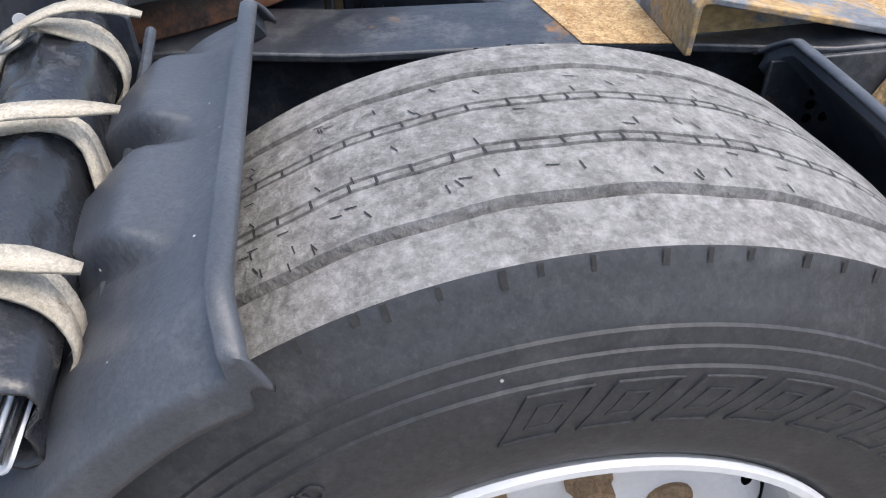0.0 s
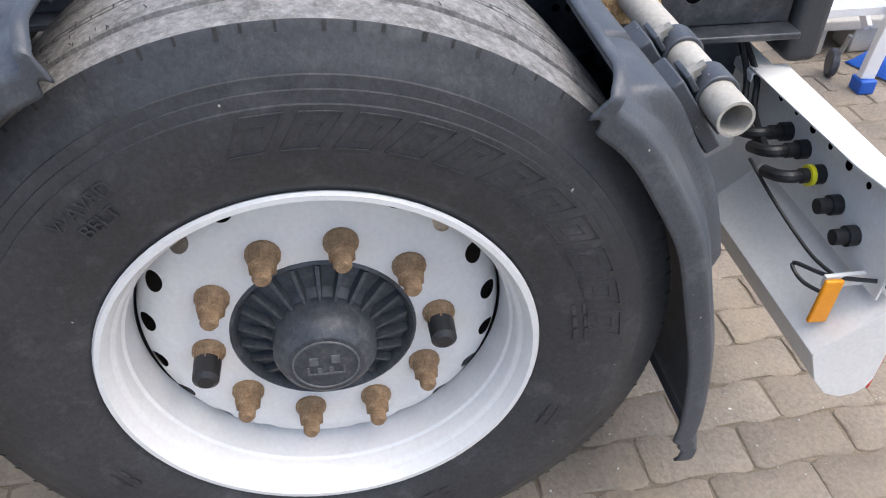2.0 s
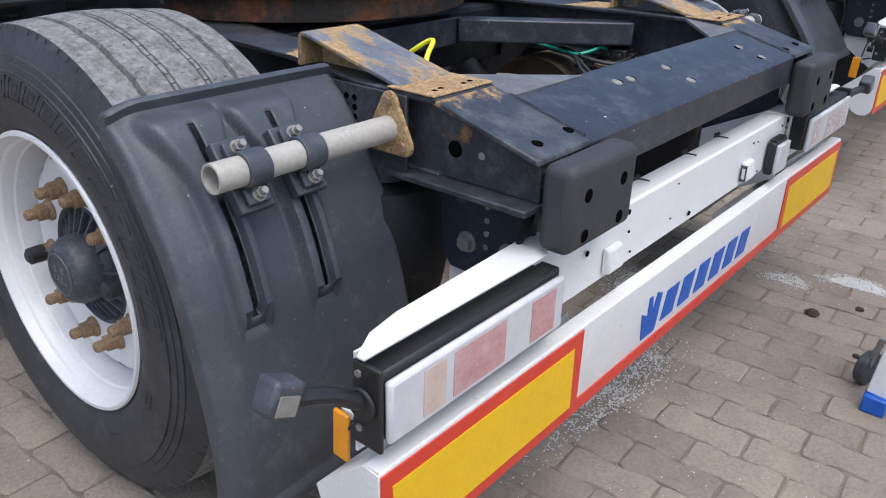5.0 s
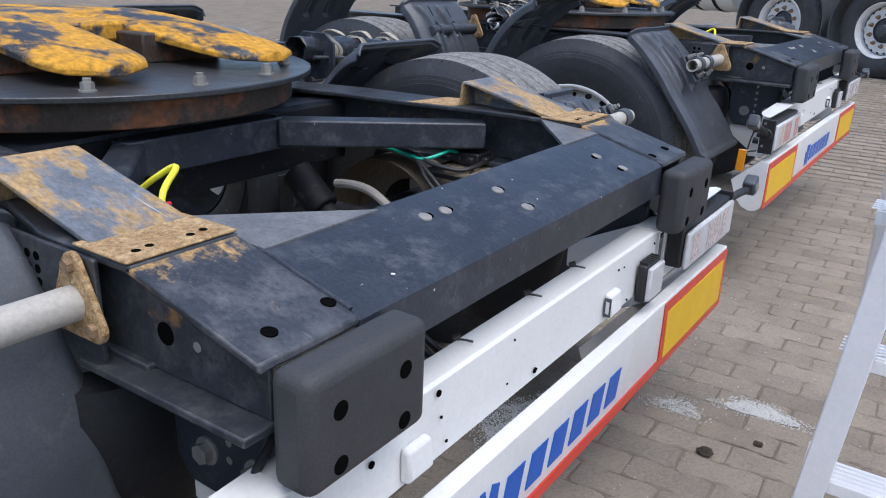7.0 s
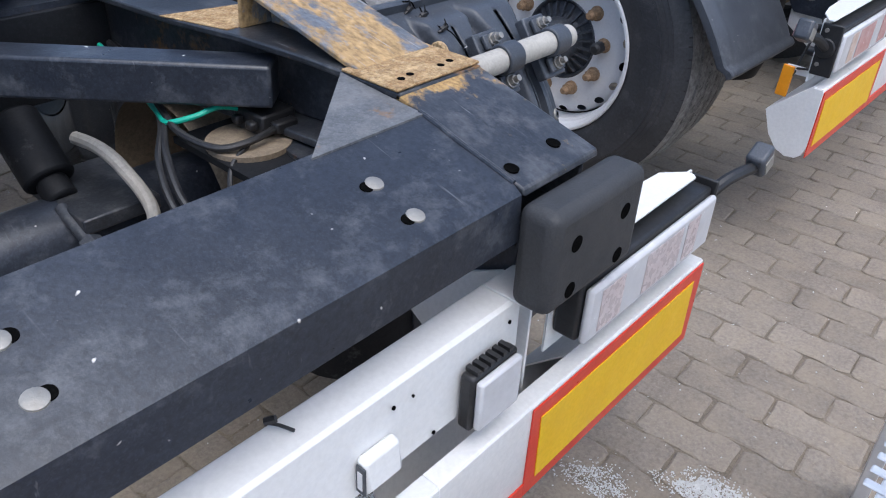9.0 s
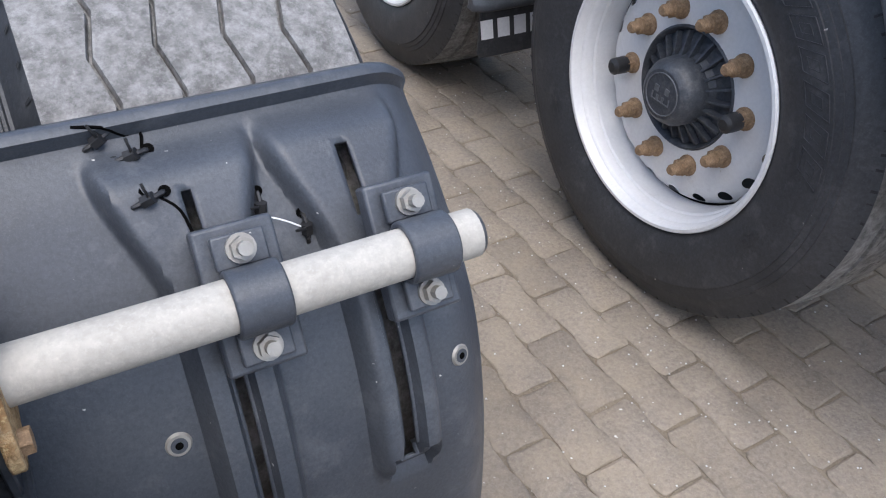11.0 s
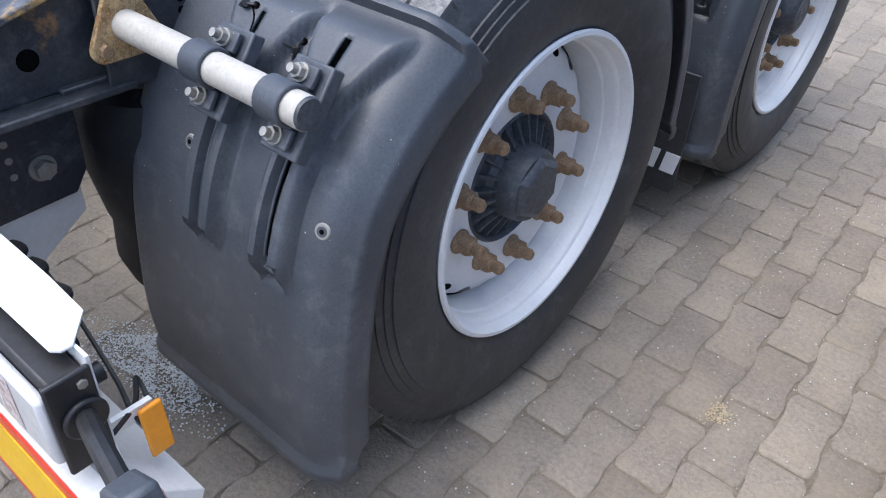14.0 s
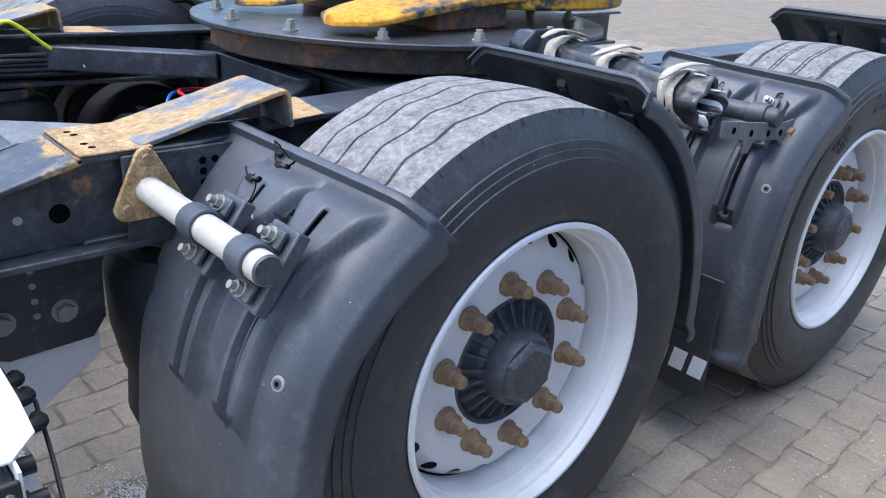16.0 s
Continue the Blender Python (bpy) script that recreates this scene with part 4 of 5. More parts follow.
    for f0, f1, mt, lab in ((0.16, 0.27, LENS_AMBER, "amber lens field"), (0.31, 0.60, LENS_RED, "red lens field"), (0.76, 0.92, LENS_RED, "red lens field")):
        bm = B()
        xs = sorted((l0 + w * f0, l0 + w * f1)) if s < 0 else sorted((l1 - w * f0, l1 - w * f1))
        box(bm, *xs, -0.9088, -0.9078, 0.549, 0.628)
        part("lens_field", bm, mt if s < 0 else LENS_FADED, lamp, lab if s < 0 else "faded lens field", bevel=0.0008)
    # outer black end piece, marker arm and lamp head
    xe = l0 if s < 0 else l1
    bm = B()
    box(bm, *sorted((xe, xe + s * 0.008)), -0.90, -0.846, 0.525, 0.662)
    rod(bm, (xe + s * 0.008, -0.868, 0.60), (xe + s * 0.016, -0.868, 0.60), 0.026, 20)
    mk = part("marker_lamp", bm, CABLE, dolly, "black rubber-armed side marker lamp", bevel=0.003)
    bm = B()
    tip = Vector((-1.275, -0.842, 0.664)) if s < 0 else Vector((1.335, -0.905, 0.648))
    hose(bm, [(xe + s * 0.012, -0.868, 0.602), ((xe * 0.55 + tip.x * 0.45), (tip.y - 0.868) / 2, 0.632), tuple(tip - Vector((s * 0.01, 0, 0.012)))], 0.0125, 10, 6)
    part("rubber_arm", bm, CABLE, mk)
    bm = B()
    m = Matrix.Translation(tip) @ pose(0, 0, 0, 0, s * -25, 0)
    bmesh.ops.create_cube(bm, size=1, matrix=m @ Matrix.Diagonal((0.052, 0.040, 0.05, 1)))
    part("lamp_head", bm, FENDER, mk, "grey rubber lamp head", bevel=0.007)
    for d in (-1, 1):
        bm = B()
        bmesh.ops.create_cube(bm, size=1, matrix=m @ Matrix.Translation((0, d * 0.0205, -0.006)) @ Matrix.Diagonal((0.034, 0.003, 0.028, 1)))
        part("lamp_lens", bm, STEEL if d < 0 else LENS_RED, mk, "small marker lens", bevel=0.001)
    for dz in (-0.045, 0.045):
        bm = B()
        rod(bm, (xe + s * 0.008, -0.86, 0.60 + dz), (xe + s * 0.0115, -0.86, 0.60 + dz), 0.006, 6)
        part("screw", bm, STEEL, mk)
    # orange side reflector on a small tab
    xr = -1.117 if s < 0 else 1.125
    bm = B()
    prism(bm, [(-0.764, 0.436), (-0.797, 0.434), (-0.800, 0.522), (-0.768, 0.524)], "x", xr - 0.004, xr + 0.004)
    part("side_reflector", bm, ORANGE, dolly, "orange plastic side reflector", bevel=0.003)
    bm = B()
    box(bm, xr - s * 0.012 - 0.004, xr - s * 0.012 + 0.004, -0.842, -0.775, 0.50, 0.522)
    part("reflector_tab", bm, WHITE_DIRTY, dolly)
    # plugs on the front of the bracket with their leads
    for k, (fx, z) in enumerate(((0.20, 0.555), (0.33, 0.572), (0.47, 0.588), (0.60, 0.60), (0.73, 0.60))):
        xx = l0 + w * fx if s < 0 else l1 - w * fx
        bm = B()
        rod(bm, (xx, -0.842, z), (xx, -0.824, z), 0.017, 16)
        rod(bm, (xx, -0.824, z), (xx, -0.803, z), 0.013, 16)
        if k > 1:
            hose(bm, [(xx, -0.806, z), (xx, -0.785, z), (xx - s * 0.015, -0.772, z - 0.006), (xx - s * 0.05, -0.77, z - 0.02)], 0.011, 10, 5)
        plug = part("connector_plug", bm, CABLE, dolly, "black ribbed lamp connector")
        if k == 2:
            bm = B()
            rod(bm, (xx, -0.823, z), (xx, -0.815, z), 0.0185, 16)
            part("lock_ring", bm, YELLOW_CABLE, plug, "yellow locking ring")
    bm = B()
    e = l0 if s < 0 else l1
    hose(bm, [(e - s * 0.30, -0.76, 0.57), (e - s * 0.2, -0.77, 0.54), (e - s * 0.1, -0.785, 0.515), (e - s * 0.04, -0.80, 0.51), (e - s * 0.03, -0.79, 0.49),
              (e - s * 0.07, -0.765, 0.485), (e - s * 0.10, -0.76, 0.50), (e - s * 0.05, -0.79, 0.512), (e - s * 0.01, -0.84, 0.53)], 0.0035, 6, 6)
    part("lead", bm, CABLE, dolly)
    bm = B()
    hose(bm, [(e - s * 0.30, -0.78, 0.58), (e - s * 0.40, -0.79, 0.60), (e - s * 0.45, -0.80, 0.66), (e - s * 0.50, -0.79, 0.72)], 0.006, 8, 6)
    hose(bm, [(e - s * 0.28, -0.78, 0.59), (e - s * 0.39, -0.80, 0.61), (e - s * 0.43, -0.81, 0.66), (e - s * 0.50, -0.80, 0.71)], 0.006, 8, 6)
    part("lamp_lead", bm, CABLE, dolly)

bm = B()
box(bm, -0.5945, 0.6015, -0.9035, -0.9005, 0.283, 0.312)
part("red_stripe", bm, RED, dolly, "red reflective stripe")
# the maker's mark as plain slanted blue bars
marks = [(-0.328, 0.085, 0.325, 0.425, 1)] + [(-0.222 + k * 0.093, 0.078, 0.336, 0.408, 0) for k in range(6)]
for x, w, z0, z1, first in marks:
    bm = B()
    sl = (z1 - z0) * 0.28
    if first:
        prism(bm, [(x + 0.01, z0), (x + 0.075, z0), (x + 0.08, z0 + 0.012), (x + 0.095, z1 - 0.01), (x + 0.07, z1), (x + 0.055, z0 + 0.055), (x + 0.045, z1), (x + 0.03, z1), (x + 0.03, z0 + 0.055), (x, z1 - 0.03)], "y", -0.9025, -0.9005)
    else:
        prism(bm, [(x, z0), (x + w * 0.82, z0), (x + w * 0.82 + sl, z1), (x + sl, z1)], "y", -0.9025, -0.9005)
    part("marking_bar", bm, BLUE, dolly, "blue slanted marking bar")
# number plate lamps, reversing lamp, housings on the beam
for x, mt in ((0.320, WHITE), (-0.43, WHITE)):
    bm = B()
    prism(bm, [(-0.858, 0.600), (-0.874, 0.597), (-0.880, 0.552), (-0.874, 0.542), (-0.858, 0.540)], "x", x - 0.040, x + 0.020)
    pl = part("plate_lamp", bm, mt, dolly, "white number plate lamp housing", bevel=0.005)
    if x > 0:
        bm = B()
        box(bm, x - 0.0435, x - 0.0405, -0.877, -0.861, 0.547, 0.592)
        part("lamp_frame", bm, HUB, pl, bevel=0.001)
        bm = B()
        box(bm, x - 0.0445, x - 0.0436, -0.873, -0.865, 0.555, 0.584)
        part("lens", bm, LENS_CLEAR, pl)
bm = B()
box(bm, 0.465, 0.565, -0.885, -0.862, 0.52, 0.615)
wl = part("reversing_lamp", bm, CABLE, dolly, "black square reversing lamp", bevel=0.005)
bm = B()
box(bm, 0.47, 0.56, -0.898, -0.8852, 0.525, 0.61)
part("lens", bm, LENS_CLEAR, wl, "clear square lens", bevel=0.004)
for k in range(6):
    bm = B()
    box(bm, 0.475 + k * 0.014, 0.483 + k * 0.014, -0.884, -0.863, 0.6152, 0.622)
    part("cooling_fin", bm, CABLE, wl)
for x in (-0.45, -0.25, 0.0, 0.20):
    bm = B()
    hose(bm, [(x, -0.80, 0.674), (x + 0.006, -0.815, 0.677), (x + 0.014, -0.833, 0.675)], 0.0022, 6, 4)
    rod(bm, (x - 0.003, -0.803, 0.680), (x + 0.006, -0.812, 0.684), 0.005, 6)
    part("cable_tie", bm, CABLE, dolly)
rnd = random.Random(4)
for k in range(13):
    bm = B()
    x, z, r = rnd.uniform(-0.65, 0.62), rnd.uniform(0.54, 0.66), rnd.choice((0.0022, 0.003, 0.006))
    rod(bm, (x, -0.8605, z), (x, -0.8628, z), r, 10)
    part("bolt_hole", bm, VOID, dolly)

# the rear frame and bumper sit a little further forward
for ob in dolly.children_recursive:
    if ob.type == "MESH" and ob.parent_type == "OBJECT" and (max(v.co.y for v in ob.data.vertices) < -0.60 or ob.name.startswith("rail_end")):
        ob.data.transform(Matrix.Translation((0, 0.012, 0)))
# the bumper hangs a little lower on its right side
for ob in dolly.children_recursive:
    if ob.name.split(".")[0] in ("bumper_board", "bumper_end", "end_cap", "trough_cover", "rear_marking", "yellow_field", "red_stripe", "marking_bar") and ob.data.vertices[0].co.y < -0.7:
        for v in ob.data.vertices:
            v.co.z += 0.006 - 0.006 * v.co.x

# ---- coupling pads on the turntable ----
for s in (-1, 1):
    bm = B()
    # a long ramped horn, thick at its root, falling towards the tip
    n = 14
    rows = []
    for i in range(n + 1):
        f = i / n
        y = 0.80 - f * 0.65
        half = 0.145 * (1 - 0.10 * f) * (1 if f < 0.8 else math.sqrt(max(0.0, 1 - ((f - 0.8) / 0.2) ** 2)) * 0.85 + 0.15)
        cx = s * (0.19 + 0.05 * f) + 0.04
        z1 = 1.115 - 0.075 * f ** 1.5
        z0 = z1 - 0.05 + 0.02 * f
        row = []
        for k in range(9):
            a = k / 8 * 2 - 1
            row.append((cx + half * a, y, z1 - 0.018 * abs(a) ** 3))
        row += [(cx + half, y, z0), (cx - half, y, z0)]
        rows.append([bm.verts.new(p) for p in row])
    for u, v in zip(rows, rows[1:]):
        for i in range(11):
            j = (i + 1) % 11
            bm.faces.new((u[i], u[j], v[j], v[i]))
    bm.faces.new(rows[0])
    bm.faces.new(rows[-1][::-1])
    part("coupling_horn", bm, PAD, dolly, "black coupling horn with worn yellow paint", bevel=0.004)
    bm = B()
    box(bm, *sorted((s * 0.08, s * 0.34)), 0.45, 0.72, 0.99, 1.07)
    part("coupling_pedestal", bm, RING, dolly, bevel=0.006)
bm = B()
disc(bm, 0.02, 0.98, 1.04, 1.095, 0.42, 48)
part("coupling_plate", bm, PAD, dolly, bevel=0.01)
for k in range(14):
    q = radians(-180 + k * 360 / 14 + 9)
    bm = B()
    p = Vector((-0.02 + 0.555 * math.cos(q), TT[1] + 0.555 * math.sin(q), 0.99))
    rod(bm, p, p + Vector((0, 0, 0.004)), 0.019, 18)
    rod(bm, p + Vector((0, 0, 0.004)), p + Vector((0, 0, 0.020)), 0.0145, 6)
    rod(bm, p + Vector((0, 0, 0.02)), p + Vector((0, 0, 0.028)), 0.009, 10)
    part("turntable_bolt", bm, STEEL, dolly, "zinc hexagon bolt")
# low side brackets with holes, and crossed lower plates between the rails
bm = B()
prism(bm, [(-0.56, 0.18), (0.59, 0.18), (0.59, 1.2), (-0.56, 1.2)], "z", 0.868, 0.880)
part("frame_deck", bm, BLACK, dolly)
for s in (-1, 1):
    bm = B()
    prism(bm, [(0.36, 0.90), (0.36, 1.02), (0.40, 1.05), (0.50, 1.05), (0.53, 1.02), (0.56, 0.90)], "x", *sorted((s * 0.742, s * 0.750)))
    hb = part("hole_bracket", bm, BLACK, dolly, "black bracket plate with holes", bevel=0.003)
    for i in range(2):
        for k in range(3):
            bm = B()
            rod(bm, (s * 0.7505, 0.43 + i * 0.028, 1.025 - k * 0.028), (s * 0.7512, 0.43 + i * 0.028, 1.025 - k * 0.028), 0.008, 12)
            part("bolt_hole", bm, LENS_CLEAR, hb)

# ---- rolled side cover strapped above the mudguards ----
for s in (-1, 1):
    y0 = 0.425 if s < 0 else 0.455
    bm, rings, nr = B(), [], 40
    for i in range(nr + 1):
        f = i / nr
        x = 0.66 + f * 0.53
        ring = []
        for k in range(28):
            q = 2 * math.pi * k / 28
            r = 0.043 * (1 + 0.12 * noise.noise(Vector((x * 14, math.cos(q) * 2.5, math.sin(q) * 2.5 + s))) + 0.06 * math.sin(3 * q + f * 4) + 0.04 * math.sin(7 * q - f * 9))
            if f > 0.86:
                r *= 1 + 0.22 * (f - 0.86) / 0.14 * math.sin(5 * q)
            ring.append(bm.verts.new((s * x, y0 - 0.02 * f + r * math.cos(q) * 1.05, 0.985 + 0.012 - 0.04 * f + r * math.sin(q))))
        rings.append(ring)
    for u, v in zip(rings, rings[1:]):
        for i in range(28):
            j = (i + 1) % 28
            bm.faces.new((u[i], u[j], v[j], v[i]))
    roll = part("rolled_cover", bm, TARP, dolly, "rolled black tarpaulin cover held by straps", thick=0.003, sharp=60)
    # the rolled layers show at the open end, the lining pale
    for t in range(4):
        bm, lay = B(), []
        for k in range(22):
            q = radians(200 + k * (250 - 30 * t) / 21)
            r = 0.036 - 0.0075 * t + 0.003 * math.sin(3 * q + t)
            lay.append([bm.verts.new((s * (xx + 0.012 * math.sin(2 * q + t) * e), y0 - 0.02 + r * math.cos(q), 0.957 + r * math.sin(q))) for e, xx in ((0, 1.06), (1, 1.192 + 0.006 * (t % 2)))])
        for u, v in zip(lay, lay[1:]):
            bm.faces.new((u[0], u[1], v[1], v[0]))
        part("cover_fold", bm, SACK if t in (0, 2) else TARP, roll, "folded inner layer of the cover", thick=0.0025, sharp=60)
    bm = B()
    rod(bm, (s * 0.68, y0 - 0.065, 0.975), (s * 1.14, y0 - 0.085, 0.945), 0.006, 10)
    part("cover_rod", bm, HUB, roll)
    for f in (0.28, 0.57, 0.88):
        x = 0.66 + f * 0.53
        bm, ring = B(), []
        for k in range(65):
            q = 2 * math.pi * k / 32
            lap = k / 64
            r = 0.0505 + 0.003 * lap + 0.0025 * math.sin(4 * q + f * 9)
            tilt = 0.013 * math.cos(q + lap * 2) + 0.020 * (lap - 0.5) + 0.003 * math.sin(5 * q + f * 20)
            half = 0.0105 + 0.003 * math.sin(3 * q + f * 30)
            ring.append([bm.verts.new((s * (x + dx + tilt), y0 - 0.02 * f + r * math.cos(q) * 1.08, 0.997 - 0.04 * f + r * math.sin(q) + dx * 0.25 * math.sin(2 * q))) for dx in (-half, half)])
        for u, v in zip(ring, ring[1:]):
            bm.faces.new((u[0], u[1], v[1], v[0]))
        st = part("strap", bm, STRAP, roll, "worn beige webbing strap", thick=0.003, sharp=60)
        bm, pts = B(), []
        for k in range(9):
            g = k / 8
            p = Vector((s * (x + 0.016 - 0.030 * g + 0.006 * math.sin(g * 5 + f * 9)), y0 + 0.025 - 0.115 * g, 1.047 - 0.04 * f + 0.020 * math.sin(g * 2.6 + f)))
            w = 0.0115 * (1 - 0.6 * max(0, g - 0.75) / 0.25)
            pts.append([bm.verts.new(p + Vector((w, 0, 0))), bm.verts.new(p - Vector((w, 0, 0)))])
        for u, v in zip(pts, pts[1:]):
            bm.faces.new((u[0], u[1], v[1], v[0]))
        part("strap_end", bm, STRAP, st, thick=0.003, sharp=60)
        bm = B()
        hose(bm, [(s * (x - 0.02), y0 + 0.028, 1.040 - 0.04 * f), (s * (x + 0.022), y0 + 0.028, 1.041 - 0.04 * f), (s * (x + 0.022), y0 + 0.01, 1.049 - 0.04 * f),
                  (s * (x - 0.02), y0 + 0.01, 1.049 - 0.04 * f), (s * (x - 0.02), y0 + 0.028, 1.040 - 0.04 * f)], 0.0028, 6, 3)
        part("buckle", bm, STEEL, st, "grey wire buckle")
    for x in (0.86, 1.05):
        bm = B()
        box(bm, *sorted((s * x, s * (x + 0.035))), y0 - 0.12, y0 - 0.05, 0.925, 0.932)
        part("roll_bracket", bm, BLACK, dolly, bevel=0.002)
    # mud flap with pale markings
    bm = B()
    prism(bm, [(s * 0.80, 0.50), (s * 1.165, 0.50), (s * 1.165, 0.185), (s * 1.155, 0.165), (s * 0.80, 0.165)], "y", 0.690, 0.698)
    mf = part("mud_flap", bm, RUBBER, dolly, "black rubber mud flap with white marking", bevel=0.002)
    for k in range(6):
        bm = B()
        x = 0.835 + k * 0.056
        w, lean = (0.040, 0.010) if k else (0.046, 0.0)
        prism(bm, [(s * x, 0.222), (s * (x + w), 0.222), (s * (x + w + lean), 0.280), (s * (x + lean), 0.280)], "y", 0.6885, 0.6898)
        part("marking_bar", bm, SACK, mf, "white slanted marking bar")
# drilled steel strap across the second right rear guard
bm = B()
prism(bm, [(0.57, 0.905), (0.84, 0.868), (0.90, 0.872), (0.925, 0.845), (0.91, 0.815), (0.86, 0.810), (0.83, 0.830), (0.72, 0.842), (0.70, 0.815), (0.675, 0.818), (0.67, 0.850), (0.57, 0.868)], "x", 1.146, 1.151)
gs = part("guard_strap", bm, GUSSET, dolly, "drilled grey steel strap", bevel=0.001)
for y, z in ((0.62, 0.878), (0.70, 0.862), (0.78, 0.852), (0.84, 0.846)):
    bm = B()
    rod(bm, (1.1505, y, z), (1.1517, y, z), 0.008, 14)
    part("bolt_hole", bm, VOID, gs)
bm = B()
rod(bm, (1.151, 0.885, 0.838), (1.163, 0.885, 0.838), 0.015, 6)
part("bolt", bm, RUST_NUT, gs, "rusty hexagon bolt")
# ---- under the frame: brakes, U-bolts, lines ----
for s in (-1, 1):
    bm = B()
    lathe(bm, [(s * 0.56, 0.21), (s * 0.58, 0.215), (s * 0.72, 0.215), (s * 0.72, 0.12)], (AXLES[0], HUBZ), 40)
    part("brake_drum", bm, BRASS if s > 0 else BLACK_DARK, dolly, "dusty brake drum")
    bm = B()
    hose(bm, [(s * 0.40, AXLES[0] - 0.20, 0.50), (s * 0.435, AXLES[0] - 0.16, 0.585), (s * 0.43, AXLES[0] - 0.09, 0.645), (s * 0.425, AXLES[0] - 0.02, 0.665), (s * 0.42, AXLES[0] + 0.06, 0.66)], 0.013, 10, 6)
    part("brake_hose", bm, ZINC, dolly, "pale braided brake hose")
    bm = B()
    box(bm, *sorted((s * 0.33, s * 0.48)), AXLES[0] - 0.11, AXLES[0] + 0.11, 0.555, 0.585)
    part("axle_saddle", bm, BLACK_RUST, dolly, bevel=0.004)
    if s > 0:
        bm = B()
        rod(bm, (s * 0.35, 0.05, 0.60), (s * 0.35, 0.16, 0.69), 0.048, 24)
        rod(bm, (s * 0.35, 0.01, 0.575), (s * 0.35, 0.05, 0.60), 0.030, 24)
        part("brake_chamber", bm, BLACK_DARK, dolly, "black brake chamber", bevel=0.006)
        bm = B()
        rod(bm, (s * 0.33, -0.11, 0.545), (s * 0.33, -0.02, 0.58), 0.012, 12)
        rod(bm, (s * 0.33, -0.14, 0.54), (s * 0.33, -0.11, 0.545), 0.022, 6)
        part("push_rod", bm, HUB, dolly)
# dark sheet added behind the axle for the shade inside the frame
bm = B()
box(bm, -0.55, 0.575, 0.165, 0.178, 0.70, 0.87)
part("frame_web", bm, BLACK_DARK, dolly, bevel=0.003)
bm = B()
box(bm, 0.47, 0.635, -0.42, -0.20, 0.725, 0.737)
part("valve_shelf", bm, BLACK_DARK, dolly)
bm = B()
disc(bm, 0.545, -0.31, 0.737, 0.746, 0.072, 32)
part("round_plate", bm, BRASS, dolly, "round pale brown plate")
bm = B()
box(bm, 0.56, 0.63, -0.33, -0.25, 0.747, 0.785)
box(bm, 0.575, 0.62, -0.35, -0.33, 0.755, 0.775)
box(bm, 0.545, 0.56, -0.32, -0.30, 0.76, 0.775)
box(bm, 0.545, 0.56, -0.28, -0.262, 0.76, 0.775)
rod(bm, (0.60, -0.27, 0.785), (0.60, -0.27, 0.80), 0.012, 10)
part("valve_block", bm, CABLE, dolly, "black air valve block", bevel=0.004)
lines = [(GREEN_CABLE, 0.0048, [(0.53, 0.13, 0.80), (0.522, 0.06, 0.785), (0.495, -0.06, 0.775), (0.465, -0.17, 0.772), (0.455, -0.215, 0.772), (0.485, -0.245, 0.782), (0.53, -0.255, 0.79), (0.575, -0.262, 0.775)]),
         (CABLE, 0.0065, [(0.55, 0.13, 0.80), (0.54, 0.06, 0.788), (0.505, -0.07, 0.78), (0.468, -0.185, 0.777), (0.455, -0.25, 0.765), (0.475, -0.32, 0.755), (0.52, -0.345, 0.76), (0.58, -0.34, 0.765)]),
         (CABLE, 0.0065, [(0.56, 0.13, 0.795), (0.55, 0.05, 0.785), (0.51, -0.08, 0.772), (0.462, -0.19, 0.768), (0.415, -0.27, 0.745), (0.385, -0.36, 0.70), (0.40, -0.45, 0.655), (0.46, -0.52, 0.63)]),
         (CABLE, 0.0060, [(0.555, 0.12, 0.785), (0.53, 0.02, 0.776), (0.50, -0.09, 0.765), (0.452, -0.20, 0.765), (0.40, -0.27, 0.735), (0.37, -0.36, 0.69), (0.385, -0.46, 0.64), (0.43, -0.54, 0.61)]),
         (CABLE, 0.0045, [(0.52, -0.34, 0.752), (0.47, -0.36, 0.73), (0.43, -0.42, 0.68), (0.42, -0.48, 0.62)]),
         (YELLOW_CABLE, 0.0055, [(-0.545, -0.55, 0.84), (-0.545, -0.46, 0.845), (-0.537, -0.43, 0.915), (-0.49, -0.407, 0.951), (-0.50, -0.36, 0.925), (-0.53, -0.28, 0.86), (-0.545, -0.20, 0.838)]),
         (YELLOW_CABLE, 0.0055, [(-0.545, -0.20, 0.838), (-0.55, -0.08, 0.83), (-0.548, 0.05, 0.832), (-0.55, 0.14, 0.83)]),
         (RED_CABLE, 0.0055, [(-0.33, 0.16, 0.74), (-0.30, 0.0, 0.76), (-0.22, -0.02, 0.755)]),
         (BLUE_CABLE, 0.0055, [(-0.36, 0.14, 0.74), (-0.31, -0.02, 0.75), (-0.27, -0.06, 0.70)])]
for k in range(4):
    lines.append((CABLE, 0.007, [(-0.34 + 0.02 * k, -0.60, 0.80), (-0.33 + 0.02 * k, -0.70, 0.70), (-0.30 + 0.03 * k, -0.78, 0.60), (-0.22 + 0.02 * k, -0.80, 0.56), (-0.1, -0.79, 0.60 + 0.01 * k), (0.0, -0.78, 0.65)]))
for k in range(5):
    lines.append((CABLE, 0.0065, [(-0.545 + 0.012 * (k % 2), -0.52, 0.80 + 0.012 * k), (-0.54, -0.30, 0.79 + 0.014 * k), (-0.545 + 0.008 * (k % 3), -0.05, 0.785 + 0.013 * k), (-0.54, 0.15, 0.78 + 0.012 * k)]))
